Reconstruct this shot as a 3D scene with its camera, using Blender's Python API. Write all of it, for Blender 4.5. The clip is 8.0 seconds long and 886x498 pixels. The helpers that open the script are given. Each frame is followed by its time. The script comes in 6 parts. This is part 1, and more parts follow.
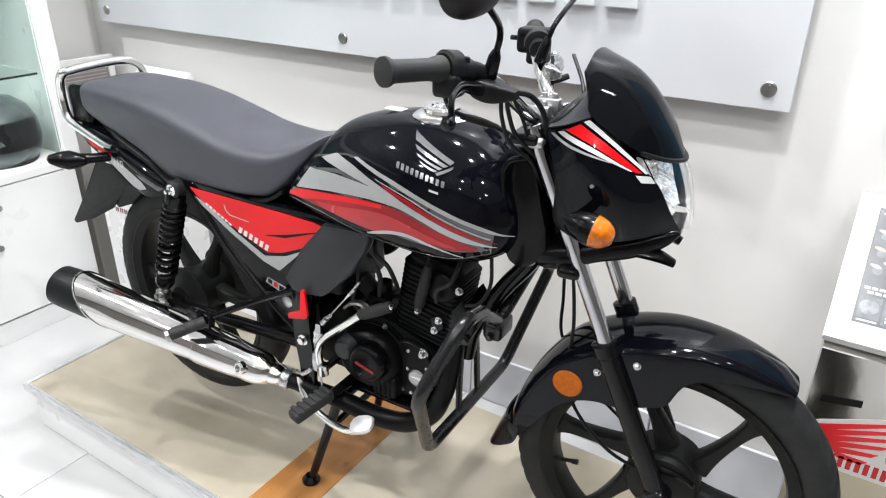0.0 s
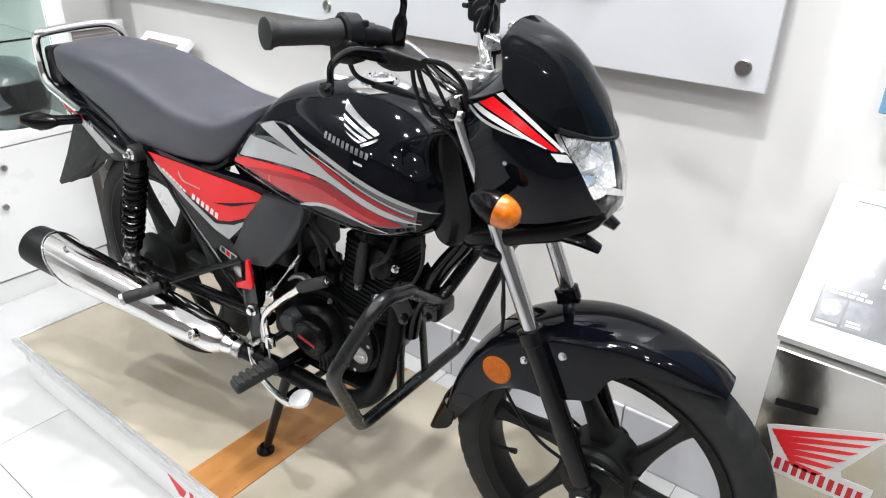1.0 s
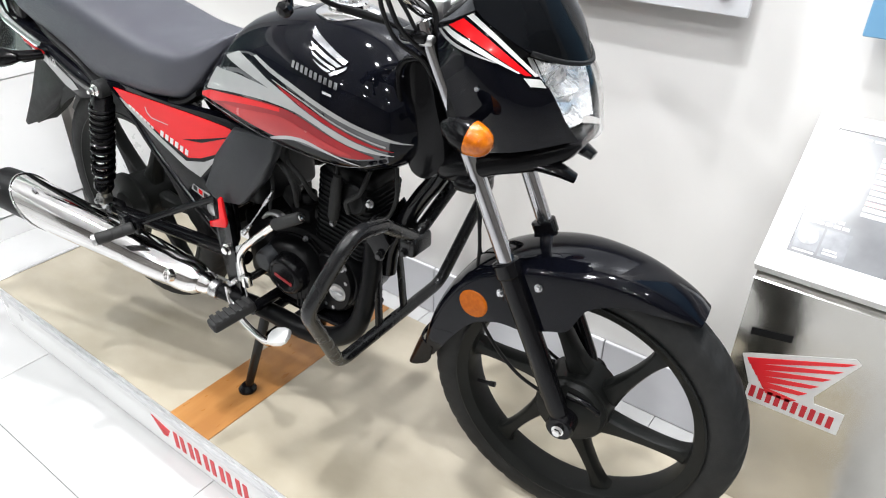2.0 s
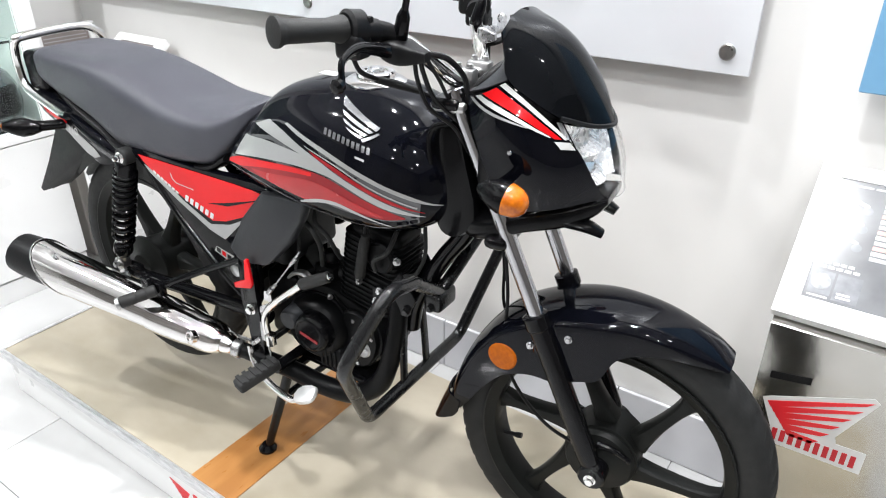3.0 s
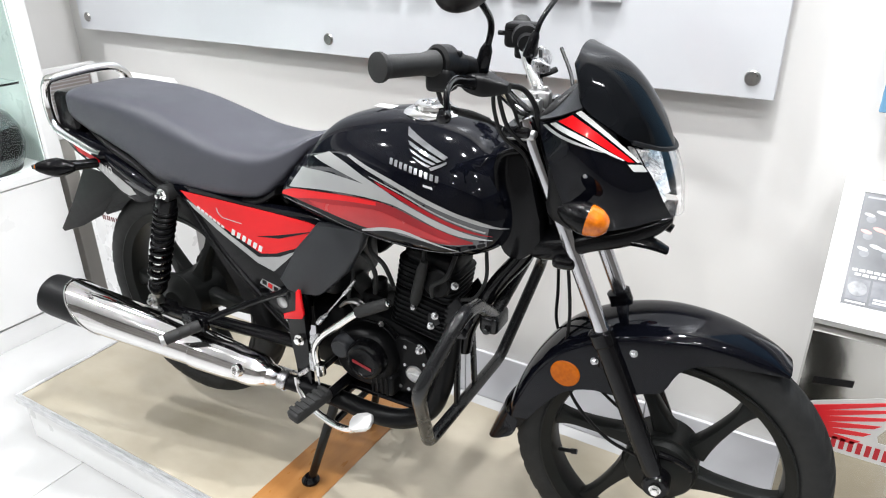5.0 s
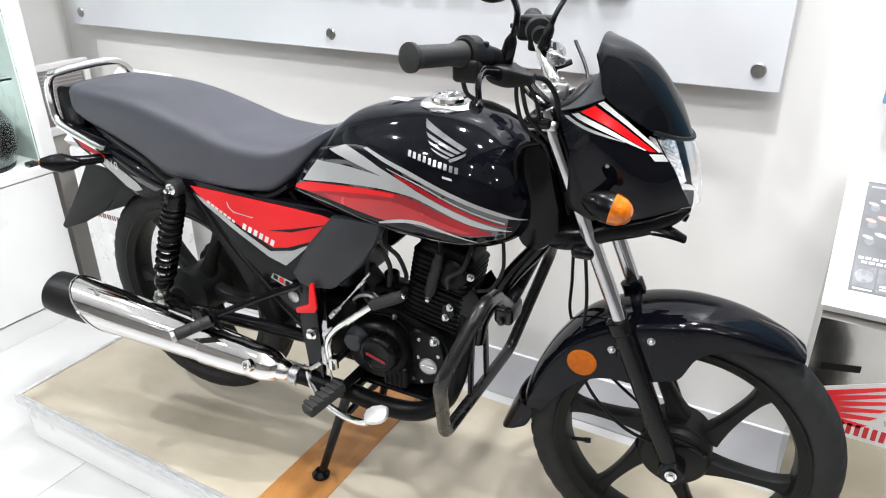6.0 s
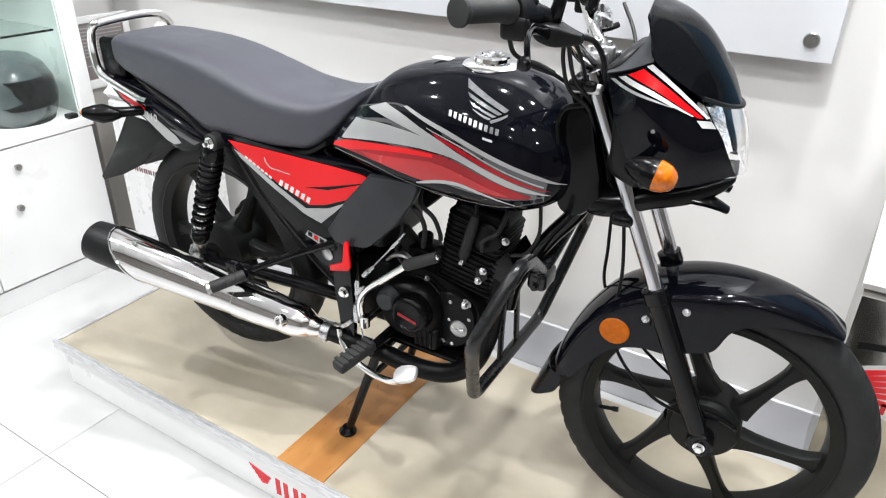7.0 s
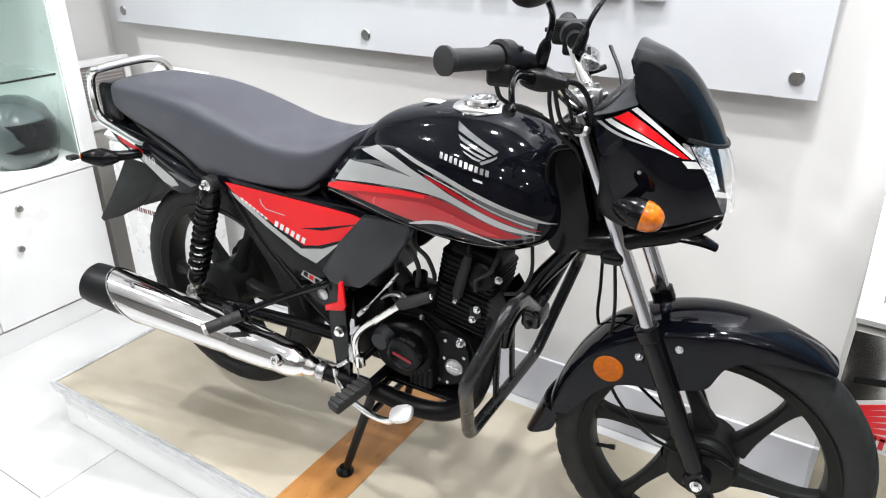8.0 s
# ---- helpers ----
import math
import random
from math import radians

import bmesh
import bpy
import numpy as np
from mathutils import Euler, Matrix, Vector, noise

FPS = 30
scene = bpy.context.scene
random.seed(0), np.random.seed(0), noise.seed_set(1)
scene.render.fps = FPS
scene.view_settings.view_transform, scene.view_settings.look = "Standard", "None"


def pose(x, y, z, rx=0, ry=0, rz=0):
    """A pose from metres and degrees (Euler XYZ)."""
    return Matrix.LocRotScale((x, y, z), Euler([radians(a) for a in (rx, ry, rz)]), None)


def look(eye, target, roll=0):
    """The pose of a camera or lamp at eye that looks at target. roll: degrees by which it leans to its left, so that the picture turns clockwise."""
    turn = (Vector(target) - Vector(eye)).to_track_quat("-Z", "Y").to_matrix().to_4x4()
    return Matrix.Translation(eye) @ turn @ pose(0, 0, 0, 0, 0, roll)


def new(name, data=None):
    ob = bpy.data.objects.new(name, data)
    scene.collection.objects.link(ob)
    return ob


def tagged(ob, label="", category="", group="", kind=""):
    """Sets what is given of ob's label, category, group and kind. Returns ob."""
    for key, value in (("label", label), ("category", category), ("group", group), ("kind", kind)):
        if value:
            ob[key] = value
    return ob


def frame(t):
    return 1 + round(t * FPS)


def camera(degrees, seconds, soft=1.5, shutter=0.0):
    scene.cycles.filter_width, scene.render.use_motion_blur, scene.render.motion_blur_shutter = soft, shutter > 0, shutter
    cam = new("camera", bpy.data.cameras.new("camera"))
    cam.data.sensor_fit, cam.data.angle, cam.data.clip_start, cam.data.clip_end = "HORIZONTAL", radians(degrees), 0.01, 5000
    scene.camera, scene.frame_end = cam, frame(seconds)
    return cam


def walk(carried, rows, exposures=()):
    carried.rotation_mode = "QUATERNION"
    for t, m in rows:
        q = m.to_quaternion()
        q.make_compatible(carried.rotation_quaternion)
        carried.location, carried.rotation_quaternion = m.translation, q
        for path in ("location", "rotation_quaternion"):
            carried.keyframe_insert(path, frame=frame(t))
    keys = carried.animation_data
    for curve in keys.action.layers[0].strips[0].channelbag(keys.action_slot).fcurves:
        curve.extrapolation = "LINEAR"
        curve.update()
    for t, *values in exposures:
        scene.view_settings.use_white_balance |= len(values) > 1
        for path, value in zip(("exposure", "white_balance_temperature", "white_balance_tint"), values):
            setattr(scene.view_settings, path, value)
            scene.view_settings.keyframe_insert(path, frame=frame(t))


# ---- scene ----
cam = camera(65.4, 8.0, soft=1.1)
PATH = [
    (0, (0.333, 0.496, 1.465), (-0.634, 2.022, 0.605), 0.7),
    (0.5, (0.418, 0.588, 1.459), (-0.609, 2.053, 0.565), 0.8),
    (1, (0.498, 0.663, 1.444), (-0.581, 2.076, 0.527), 1.1),
    (1.2, (0.517, 0.688, 1.42), (-0.552, 2.074, 0.453), 1.3),
    (2.3, (0.506, 0.679, 1.416), (-0.485, 2.06, 0.361), 0.5),
    (2.5, (0.494, 0.662, 1.43), (-0.504, 2.068, 0.414), 0.3),
    (3, (0.462, 0.615, 1.449), (-0.544, 2.069, 0.514), 0.0),
    (3.5, (0.437, 0.579, 1.458), (-0.569, 2.064, 0.575), -0.1),
    (4, (0.401, 0.539, 1.464), (-0.63, 2.016, 0.595), -0.8),
    (4.5, (0.362, 0.504, 1.461), (-0.623, 2.017, 0.602), -0.6),
    (6, (0.269, 0.428, 1.449), (-0.613, 2.004, 0.589), -0.2),
    (6.5, (0.259, 0.415, 1.442), (-0.652, 1.951, 0.541), 0.8),
    (7, (0.253, 0.414, 1.433), (-0.671, 1.92, 0.495), 1.0),
    (7.5, (0.26, 0.415, 1.44), (-0.681, 1.937, 0.547), 0.7),
    (8, (0.27, 0.422, 1.453), (-0.682, 1.958, 0.596), 0.2),
]
walk(cam, [(t, look(eye, target, roll)) for t, eye, target, roll in PATH], [(0.0, -0.15), (1.0, -0.13), (2.5, 0.0), (4.0, -0.06), (6.0, -0.03), (8.0, -0.03)])

# ---------------------------------------------------------------- world and lights
world = bpy.data.worlds.new("world")
scene.world = world
world.use_nodes = True
world.node_tree.nodes["Background"].inputs["Color"].default_value = (0.9, 0.95, 1.0, 1)
world.node_tree.nodes["Background"].inputs["Strength"].default_value = 0.0
CEILING = 2.9
# lamps 3, 6, 7, 8 and both rear rows are added fill
LAMPS = [(-2.0, 0.45, 38.0), (-0.55, 1.68, 30.0), (0.22, 1.84, 22.0), (0.06, 1.15, 26.0), (0.26, 0.25, 9.0), (0.95, 0.35, 13.0), (-1.05, 0.25, 3.0), (1.30, 1.30, 4.0), (-1.95, 1.55, 5.0)] + [(x, y, p) for y, p in ((-0.7, 17.0), (-2.0, 15.0)) for x in (-1.5, 0.1, 1.7)]


# ---------------------------------------------------------------- materials
def mat(name, c1, c2=None, rough=0.5, metal=0.0, coat=0.0, scale=12.0, detail=4.0, bump=0.0, bscale=150.0,
        rvar=0.08, spec=0.5, stretch=(1, 1, 1), trans=0.0, ior=1.45, contrast=(0.35, 0.65), per=0.0, coords="Object"):
    m = bpy.data.materials.new(name)
    m.use_nodes = True
    nt = m.node_tree
    b = nt.nodes["Principled BSDF"]
    tc = nt.nodes.new("ShaderNodeTexCoord")
    mp = nt.nodes.new("ShaderNodeMapping")
    mp.inputs["Scale"].default_value = stretch
    nt.links.new(tc.outputs[coords], mp.inputs["Vector"])
    n = nt.nodes.new("ShaderNodeTexNoise")
    n.inputs["Scale"].default_value, n.inputs["Detail"].default_value = scale, detail
    nt.links.new(mp.outputs["Vector"], n.inputs["Vector"])
    ramp = nt.nodes.new("ShaderNodeValToRGB")
    ramp.color_ramp.elements[0].position, ramp.color_ramp.elements[1].position = contrast
    c2 = c2 or tuple(v * 0.85 for v in c1)
    ramp.color_ramp.elements[0].color = (*c2, 1)
    ramp.color_ramp.elements[1].color = (*c1, 1)
    nt.links.new(n.outputs["Fac"], ramp.inputs["Fac"])
    colour = ramp.outputs["Color"]
    if per:
        info = nt.nodes.new("ShaderNodeObjectInfo")
        mx = nt.nodes.new("ShaderNodeHueSaturation")
        mr0 = nt.nodes.new("ShaderNodeMapRange")
        mr0.inputs["To Min"].default_value, mr0.inputs["To Max"].default_value = 1 - per, 1 + per
        nt.links.new(info.outputs["Random"], mr0.inputs["Value"])
        nt.links.new(mr0.outputs["Result"], mx.inputs["Value"])
        nt.links.new(colour, mx.inputs["Color"])
        colour = mx.outputs["Color"]
    nt.links.new(colour, b.inputs["Base Color"])
    n2 = nt.nodes.new("ShaderNodeTexNoise")
    n2.inputs["Scale"].default_value, n2.inputs["Detail"].default_value = scale * 3.7, 6.0
    nt.links.new(mp.outputs["Vector"], n2.inputs["Vector"])
    mr = nt.nodes.new("ShaderNodeMapRange")
    mr.inputs["To Min"].default_value, mr.inputs["To Max"].default_value = max(0.0, rough - rvar), min(1.0, rough + rvar)
    nt.links.new(n2.outputs["Fac"], mr.inputs["Value"])
    nt.links.new(mr.outputs["Result"], b.inputs["Roughness"])
    b.inputs["Metallic"].default_value = metal
    b.inputs["Coat Weight"].default_value = coat
    b.inputs["Coat Roughness"].default_value = 0.03
    b.inputs["Specular IOR Level"].default_value = spec
    b.inputs["Transmission Weight"].default_value = trans
    b.inputs["IOR"].default_value = ior
    if bump:
        n3 = nt.nodes.new("ShaderNodeTexNoise")
        n3.inputs["Scale"].default_value, n3.inputs["Detail"].default_value = bscale, 3.0
        nt.links.new(mp.outputs["Vector"], n3.inputs["Vector"])
        bp = nt.nodes.new("ShaderNodeBump")
        bp.inputs["Strength"].default_value, bp.inputs["Distance"].default_value = bump, 0.002
        nt.links.new(n3.outputs["Fac"], bp.inputs["Height"])
        nt.links.new(bp.outputs["Normal"], b.inputs["Normal"])
    return m


BLACK_PAINT = mat("black_paint", (0.0024, 0.0027, 0.0047), (0.0017, 0.0019, 0.0033), rough=0.11, coat=0.38, rvar=0.03, scale=4, spec=0.02)
BLACK_PLASTIC = mat("black_plastic", (0.0075, 0.0075, 0.008), (0.005, 0.005, 0.0055), rough=0.42, spec=0.22, bump=0.15, bscale=400)
GLOSS_PLASTIC = mat("gloss_black_plastic", (0.0035, 0.0035, 0.004), rough=0.16, rvar=0.05, scale=6, spec=0.17)
GREY_PLASTIC = mat("charcoal_plastic", (0.0215, 0.0235, 0.0265), (0.017, 0.0185, 0.021), rough=0.45, spec=0.4, bump=0.2, bscale=600)
FRAME_PAINT = mat("frame_black_paint", (0.0042, 0.0042, 0.005), (0.003, 0.003, 0.0035), rough=0.12, spec=0.25, rvar=0.03, scale=9)
GUARD_PAINT = mat("guard_satin_black", (0.010, 0.0102, 0.011), (0.007, 0.0072, 0.008), rough=0.26, spec=0.5, rvar=0.06, scale=14)
MUD_PLASTIC = mat("mudguard_plastic", (0.012, 0.0125, 0.0125), (0.009, 0.0095, 0.0095), rough=0.5, spec=0.2, bump=0.2, bscale=500)
ENGINE_BLACK = mat("engine_black_paint", (0.0045, 0.0046, 0.0050), (0.0030, 0.0031, 0.0034), rough=0.36, spec=0.13, bump=0.12, bscale=200)
RUBBER = mat("tyre_rubber", (0.020, 0.0205, 0.0205), (0.014, 0.0145, 0.0145), rough=0.62, spec=0.25, bump=0.25, bscale=350, scale=30)
GRIP_RUBBER = mat("grip_rubber", (0.012, 0.012, 0.012), rough=0.65, bump=0.3, bscale=500)
WHEEL_PAINT = mat("wheel_satin_black", (0.011, 0.0118, 0.0112), (0.008, 0.0086, 0.008), rough=0.42, spec=0.16, bump=0.1, bscale=300)
VINYL = mat("seat_vinyl", (0.050, 0.051, 0.063), (0.044, 0.045, 0.056), rough=0.38, rvar=0.06, bump=0.35, bscale=900, scale=8)
CHROME = mat("chrome", (0.82, 0.81, 0.80), (0.76, 0.75, 0.74), rough=0.07, metal=1.0, rvar=0.04, scale=15)
FORK_CHROME = mat("hard_chrome", (0.52, 0.52, 0.54), (0.44, 0.44, 0.46), rough=0.12, metal=1.0, rvar=0.04, scale=15)
STEEL = mat("satin_steel", (0.55, 0.55, 0.56), (0.45, 0.45, 0.46), rough=0.28, metal=1.0, scale=40)
ALLOY = mat("cast_alloy", (0.50, 0.50, 0.50), (0.40, 0.40, 0.40), rough=0.35, metal=1.0, scale=60, bump=0.2)
RED_PAINT = mat("red_paint", (0.66, 0.006, 0.010), (0.58, 0.005, 0.008), rough=0.25, coat=0.25, spec=0.2, rvar=0.05, scale=6)
DEEP_RED = mat("deep_red_graphic", (0.30, 0.008, 0.012), (0.22, 0.006, 0.010), rough=0.2, coat=0.4, spec=0.2, rvar=0.05, scale=9)
SILVER_PAINT = mat("silver_graphic", (0.40, 0.40, 0.395), (0.32, 0.32, 0.32), rough=0.32, metal=0.45, coat=0.4, scale=5)
DARK_SILVER = mat("grey_graphic", (0.10, 0.10, 0.105), (0.07, 0.07, 0.075), rough=0.25, metal=0.3, coat=0.6, scale=20)
AMBER = mat("amber_lens", (0.72, 0.19, 0.005), (0.40, 0.085, 0.003), rough=0.15, coat=0.5, scale=70, trans=0.2, bump=0.5, bscale=120, spec=0.3)
ORANGE = mat("orange_reflector", (0.44, 0.105, 0.002), (0.35, 0.080, 0.002), rough=0.24, coat=0.08, spec=0.15, scale=120)
RED_LENS = mat("red_lens", (0.45, 0.010, 0.012), rough=0.15, coat=0.5, scale=60)
SMOKE = mat("smoked_visor", (0.0032, 0.0036, 0.0044), rough=0.08, coat=0.18, spec=0.05, rvar=0.03, scale=5)
DECAL_WHITE = mat("decal_white", (0.62, 0.62, 0.61), rough=0.35)
DECAL_GREY = mat("decal_grey", (0.40, 0.40, 0.40), rough=0.35)
WALL_PAINT = mat("wall_paint", (0.765, 0.755, 0.742), (0.72, 0.71, 0.692), rough=0.55, bump=0.08, bscale=120, scale=1.5)
CEIL_PAINT = mat("ceiling_paint", (0.76, 0.76, 0.765), (0.71, 0.71, 0.715), rough=0.8, scale=2)
FAR_WALL = mat("dark_far_wall", (0.24, 0.225, 0.21), (0.17, 0.16, 0.15), rough=0.5, scale=2)
WHITE_LAMINATE = mat("white_laminate", (0.82, 0.82, 0.815), (0.78, 0.78, 0.775), rough=0.3, scale=3)
TILE = mat("floor_tile", (0.53, 0.53, 0.528), (0.44, 0.44, 0.438), rough=0.14, rvar=0.06, scale=1.6, detail=6, per=0.03, coat=0.3)
GROUT = mat("tile_grout", (0.22, 0.22, 0.218), rough=0.8, scale=40)
SKIRT_TILE = mat("skirting_tile", (0.64, 0.64, 0.665), (0.57, 0.57, 0.595), rough=0.2, scale=4, per=0.04)
MARBLE = mat("beige_marble", (0.4650, 0.4185, 0.3348), (0.3208, 0.2837, 0.2139), rough=0.22, rvar=0.08, scale=2.6, detail=5, contrast=(0.32, 0.68), stretch=(1, 1.5, 1))
BROWN = mat("brown_vinyl_strip", (0.40, 0.19, 0.06), (0.31, 0.135, 0.04), rough=0.3, scale=5, detail=6, stretch=(4, 1, 1))
ALU = mat("aluminium_trim", (0.74, 0.74, 0.75), (0.55, 0.55, 0.56), rough=0.32, metal=0.7, scale=30, stretch=(1, 8, 8))
PALE_STEEL = mat("pale_satin_steel", (0.80, 0.80, 0.80), (0.74, 0.74, 0.74), rough=0.28, metal=0.15, scale=3)
MIRROR_STEEL = mat("polished_steel", (0.52, 0.51, 0.48), (0.42, 0.41, 0.385), rough=0.20, metal=1.0, rvar=0.08, scale=3, bump=0.85, bscale=10)
BOARD_METAL = mat("silver_sign_board", (0.71, 0.725, 0.755), (0.665, 0.68, 0.71), rough=0.33, metal=0.3, scale=2.0)
# charcoal lifted towards mid grey: the gloss reflection is put into this colour
POSTER_DARK = mat("poster_charcoal", (0.19, 0.195, 0.205), (0.13, 0.133, 0.14), rough=0.18, coat=0.5, scale=9)
POSTER_BLUE = mat("poster_blue", (0.16, 0.34, 0.52), (0.13, 0.29, 0.46), rough=0.35, scale=3)
LOGO_RED = mat("logo_red_vinyl", (0.68, 0.018, 0.028), (0.6, 0.015, 0.022), rough=0.3, scale=10)
REFLECTOR = mat("bright_reflector", (0.92, 0.92, 0.92), (0.82, 0.82, 0.83), rough=0.28, metal=0.6, rvar=0.10, scale=25, bump=0.3, bscale=60)
KNOB_STEEL = mat("knob_steel", (0.42, 0.41, 0.39), (0.3, 0.3, 0.29), rough=0.3, metal=1.0, scale=50)


def glass_mat(name, tint, rough=0.02):
    m = bpy.data.materials.new(name)
    m.use_nodes = True
    b = m.node_tree.nodes["Principled BSDF"]
    b.inputs["Base Color"].default_value = (*tint, 1)
    b.inputs["Transmission Weight"].default_value = 1.0
    b.inputs["Roughness"].default_value = rough
    b.inputs["IOR"].default_value = 1.3
    return m


GLASS = glass_mat("clear_glass", (0.93, 0.98, 0.96))
LENS = glass_mat("lamp_lens", (0.98, 0.98, 0.98), 0.03)


# ---------------------------------------------------------------- mesh helpers
def V(*a):
    return Vector(a)


def finish(bm, smooth=35.0):
    bmesh.ops.remove_doubles(bm, verts=bm.verts, dist=1e-5)
    bmesh.ops.recalc_face_normals(bm, faces=bm.faces)
    if smooth:
        lim = radians(smooth)
        for f in bm.faces:
            f.smooth = True
        for e in bm.edges:
            if len(e.link_faces) != 2 or e.calc_face_angle(0) > lim:
                e.smooth = False
    return bm


def part(name, bm, material, parent=None, label="", smooth=35.0):
    """One mesh object out of a bmesh, under a thing or a part."""
    finish(bm, smooth)
    me = bpy.data.meshes.new(name)
    bm.to_mesh(me)
    bm.free()
    me.materials.append(material)
    ob = new(name, me)
    if parent is not None:
        ob.parent = parent
    if label:
        ob["label"] = label
    return ob


def thing(name, m, label, category, group="", kind=""):
    ob = new(name)
    ob.matrix_world = m
    return tagged(ob, label, category, group, kind)


def box(lo, hi, bevel=0.0, segs=2, bm=None):
    bm = bm or bmesh.new()
    lo, hi = Vector(lo), Vector(hi)
    made = bmesh.ops.create_cube(bm, size=1.0, matrix=Matrix.Translation((lo + hi) / 2) @ Matrix.Diagonal((*(hi - lo), 1)))
    if bevel:
        es = list({e for v in made["verts"] for e in v.link_edges})
        bmesh.ops.bevel(bm, geom=es, offset=bevel, segments=segs, affect="EDGES", profile=0.5)
    return bm


def spline(pts, n):
    """Points of a smooth curve through pts (any dimension), n per span."""
    P = np.array(pts, float)
    P = np.vstack([2 * P[0] - P[1], P, 2 * P[-1] - P[-2]])
    out = []
    for i in range(1, len(P) - 2):
        for k in range(n):
            u = k / n
            out.append(0.5 * (2 * P[i] + (P[i + 1] - P[i - 1]) * u + (2 * P[i - 1] - 5 * P[i] + 4 * P[i + 1] - P[i + 2]) * u * u
                              + (3 * P[i] - P[i - 1] - 3 * P[i + 1] + P[i + 2]) * u ** 3))
    out.append(P[-2])
    return np.array(out)


def loops(bm, rings, closed=True, caps=True):
    """Skin rings of equally many points."""
    vs = [[bm.verts.new(p) for p in r] for r in rings]
    n = len(rings[0])
    for a, b in zip(vs, vs[1:]):
        for i in range(n if closed else n - 1):
            j = (i + 1) % n
            bm.faces.new((a[i], a[j], b[j], b[i]))
    if caps and closed:
        bm.faces.new(vs[0][::-1])
        bm.faces.new(vs[-1])
    return vs


def tube(pts, r, n=6, sides=12, bm=None, flat=(1.0, 1.0)):
    """A round bar along a smooth curve; r a number or one per control point."""
    bm = bm or bmesh.new()
    rs = [r] * len(pts) if isinstance(r, (int, float)) else list(r)
    P = spline([(*p, q) for p, q in zip(pts, rs)], n) if n > 1 else np.array([(*p, q) for p, q in zip(pts, rs)], float)
    up = None
    rings = []
    for i in range(len(P)):
        d = Vector(P[min(i + 1, len(P) - 1)][:3] - P[max(i - 1, 0)][:3]).normalized()
        if up is None:
            up = Vector((0, 0, 1)) if abs(d.z) < 0.9 else Vector((0, 1, 0))
        s = d.cross(up).normalized()
        up = s.cross(d).normalized()
        c = Vector(P[i][:3])
        rings.append([c + (s * math.cos(a) * flat[0] + up * math.sin(a) * flat[1]) * P[i][3] for a in (2 * math.pi * k / sides for k in range(sides))])
    loops(bm, rings)
    return bm


def rod(a, b, r, r2=None, sides=16, bevel=0.0, bm=None):
    """A straight round bar, with softened ends."""
    a, b = Vector(a), Vector(b)
    r2 = r if r2 is None else r2
    if bevel:
        d = (b - a).normalized()
        prof = [(a, r - bevel), (a + d * bevel, r), (b - d * bevel, r2), (b, r2 - bevel)]
    else:
        prof = [(a, r), (b, r2)]
    return lathe([((p - a).length, q) for p, q in prof], a, b - a, sides, bm)


def lathe(profile, origin, axis, sides=24, bm=None):
    """Turns (distance along the axis, radius) pairs about an axis; ends are closed."""
    bm = bm or bmesh.new()
    q = Vector(axis).to_track_quat("Z", "Y").to_matrix()
    o = Vector(origin)
    rings = [[o + q @ Vector((max(r, 1e-4) * math.cos(a), max(r, 1e-4) * math.sin(a), z)) for a in (2 * math.pi * k / sides for k in range(sides))] for z, r in profile]
    loops(bm, rings)
    return bm


def plate(outline, y0, y1, bevel=0.0, bm=None):
    """A flat plate: an outline in x and z, thick from y0 to y1."""
    bm = bm or bmesh.new()
    a = [bm.verts.new((x, y0, z)) for x, z in outline]
    b = [bm.verts.new((x, y1, z)) for x, z in outline]
    n = len(a)
    faces = [bm.faces.new(a), bm.faces.new(b[::-1])]
    for i in range(n):
        faces.append(bm.faces.new((a[i], b[i], b[(i + 1) % n], a[(i + 1) % n])))
    if bevel:
        es = list(faces[0].edges) + list(faces[1].edges)
        bmesh.ops.bevel(bm, geom=es, offset=bevel, segments=2, affect="EDGES", profile=0.5)
    return bm


def smooth_outline(pts, n=5):
    """A closed smooth outline through 2D points."""
    k = len(pts)
    out = []
    for i in range(k):
        p0, p1, p2, p3 = (np.array(pts[(i + d) % k], float) for d in (-1, 0, 1, 2))
        for j in range(n):
            u = j / n
            out.append(tuple(0.5 * (2 * p1 + (p2 - p0) * u + (2 * p0 - 5 * p1 + 4 * p2 - p3) * u * u + (3 * p1 - p0 - 3 * p2 + p3) * u ** 3)))
    return out


def merge(*bms):
    """Joins bmeshes into the first."""
    first = bms[0]
    for other in bms[1:]:
        me = bpy.data.meshes.new("joined")
        other.to_mesh(me)
        first.from_mesh(me)
        other.free()
        bpy.data.meshes.remove(me)
    return first


def text_mesh(words, size, depth=0.0005):
    """Lettering in the built-in font as a bmesh, in the xy plane from its lower left corner."""
    cu = bpy.data.curves.new("lettering", "FONT")
    cu.body, cu.size, cu.extrude = words, size, depth
    ob = bpy.data.objects.new("lettering", cu)
    me = bpy.data.meshes.new_from_object(ob)
    bm = bmesh.new()
    bm.from_mesh(me)
    bpy.data.objects.remove(ob)
    bpy.data.curves.remove(cu)
    bpy.data.meshes.remove(me)
    return bm


def bolt(p, axis, r=0.007, h=0.006, sides=6):
    return merge(lathe([(0, r * 1.35), (h * 0.3, r * 1.35), (h * 0.3, r)], p, axis, 16), lathe([(h * 0.3, r), (h * 0.9, r), (h, r * 0.8)], p, axis, sides))


PEDESTAL = mat("brushed_pedestal", (0.52, 0.50, 0.46), (0.45, 0.43, 0.40), rough=0.45, metal=0.3, scale=3)
CABINET_BACK = mat("showcase_back", (0.40, 0.46, 0.44), (0.36, 0.42, 0.40), rough=0.3, scale=2)

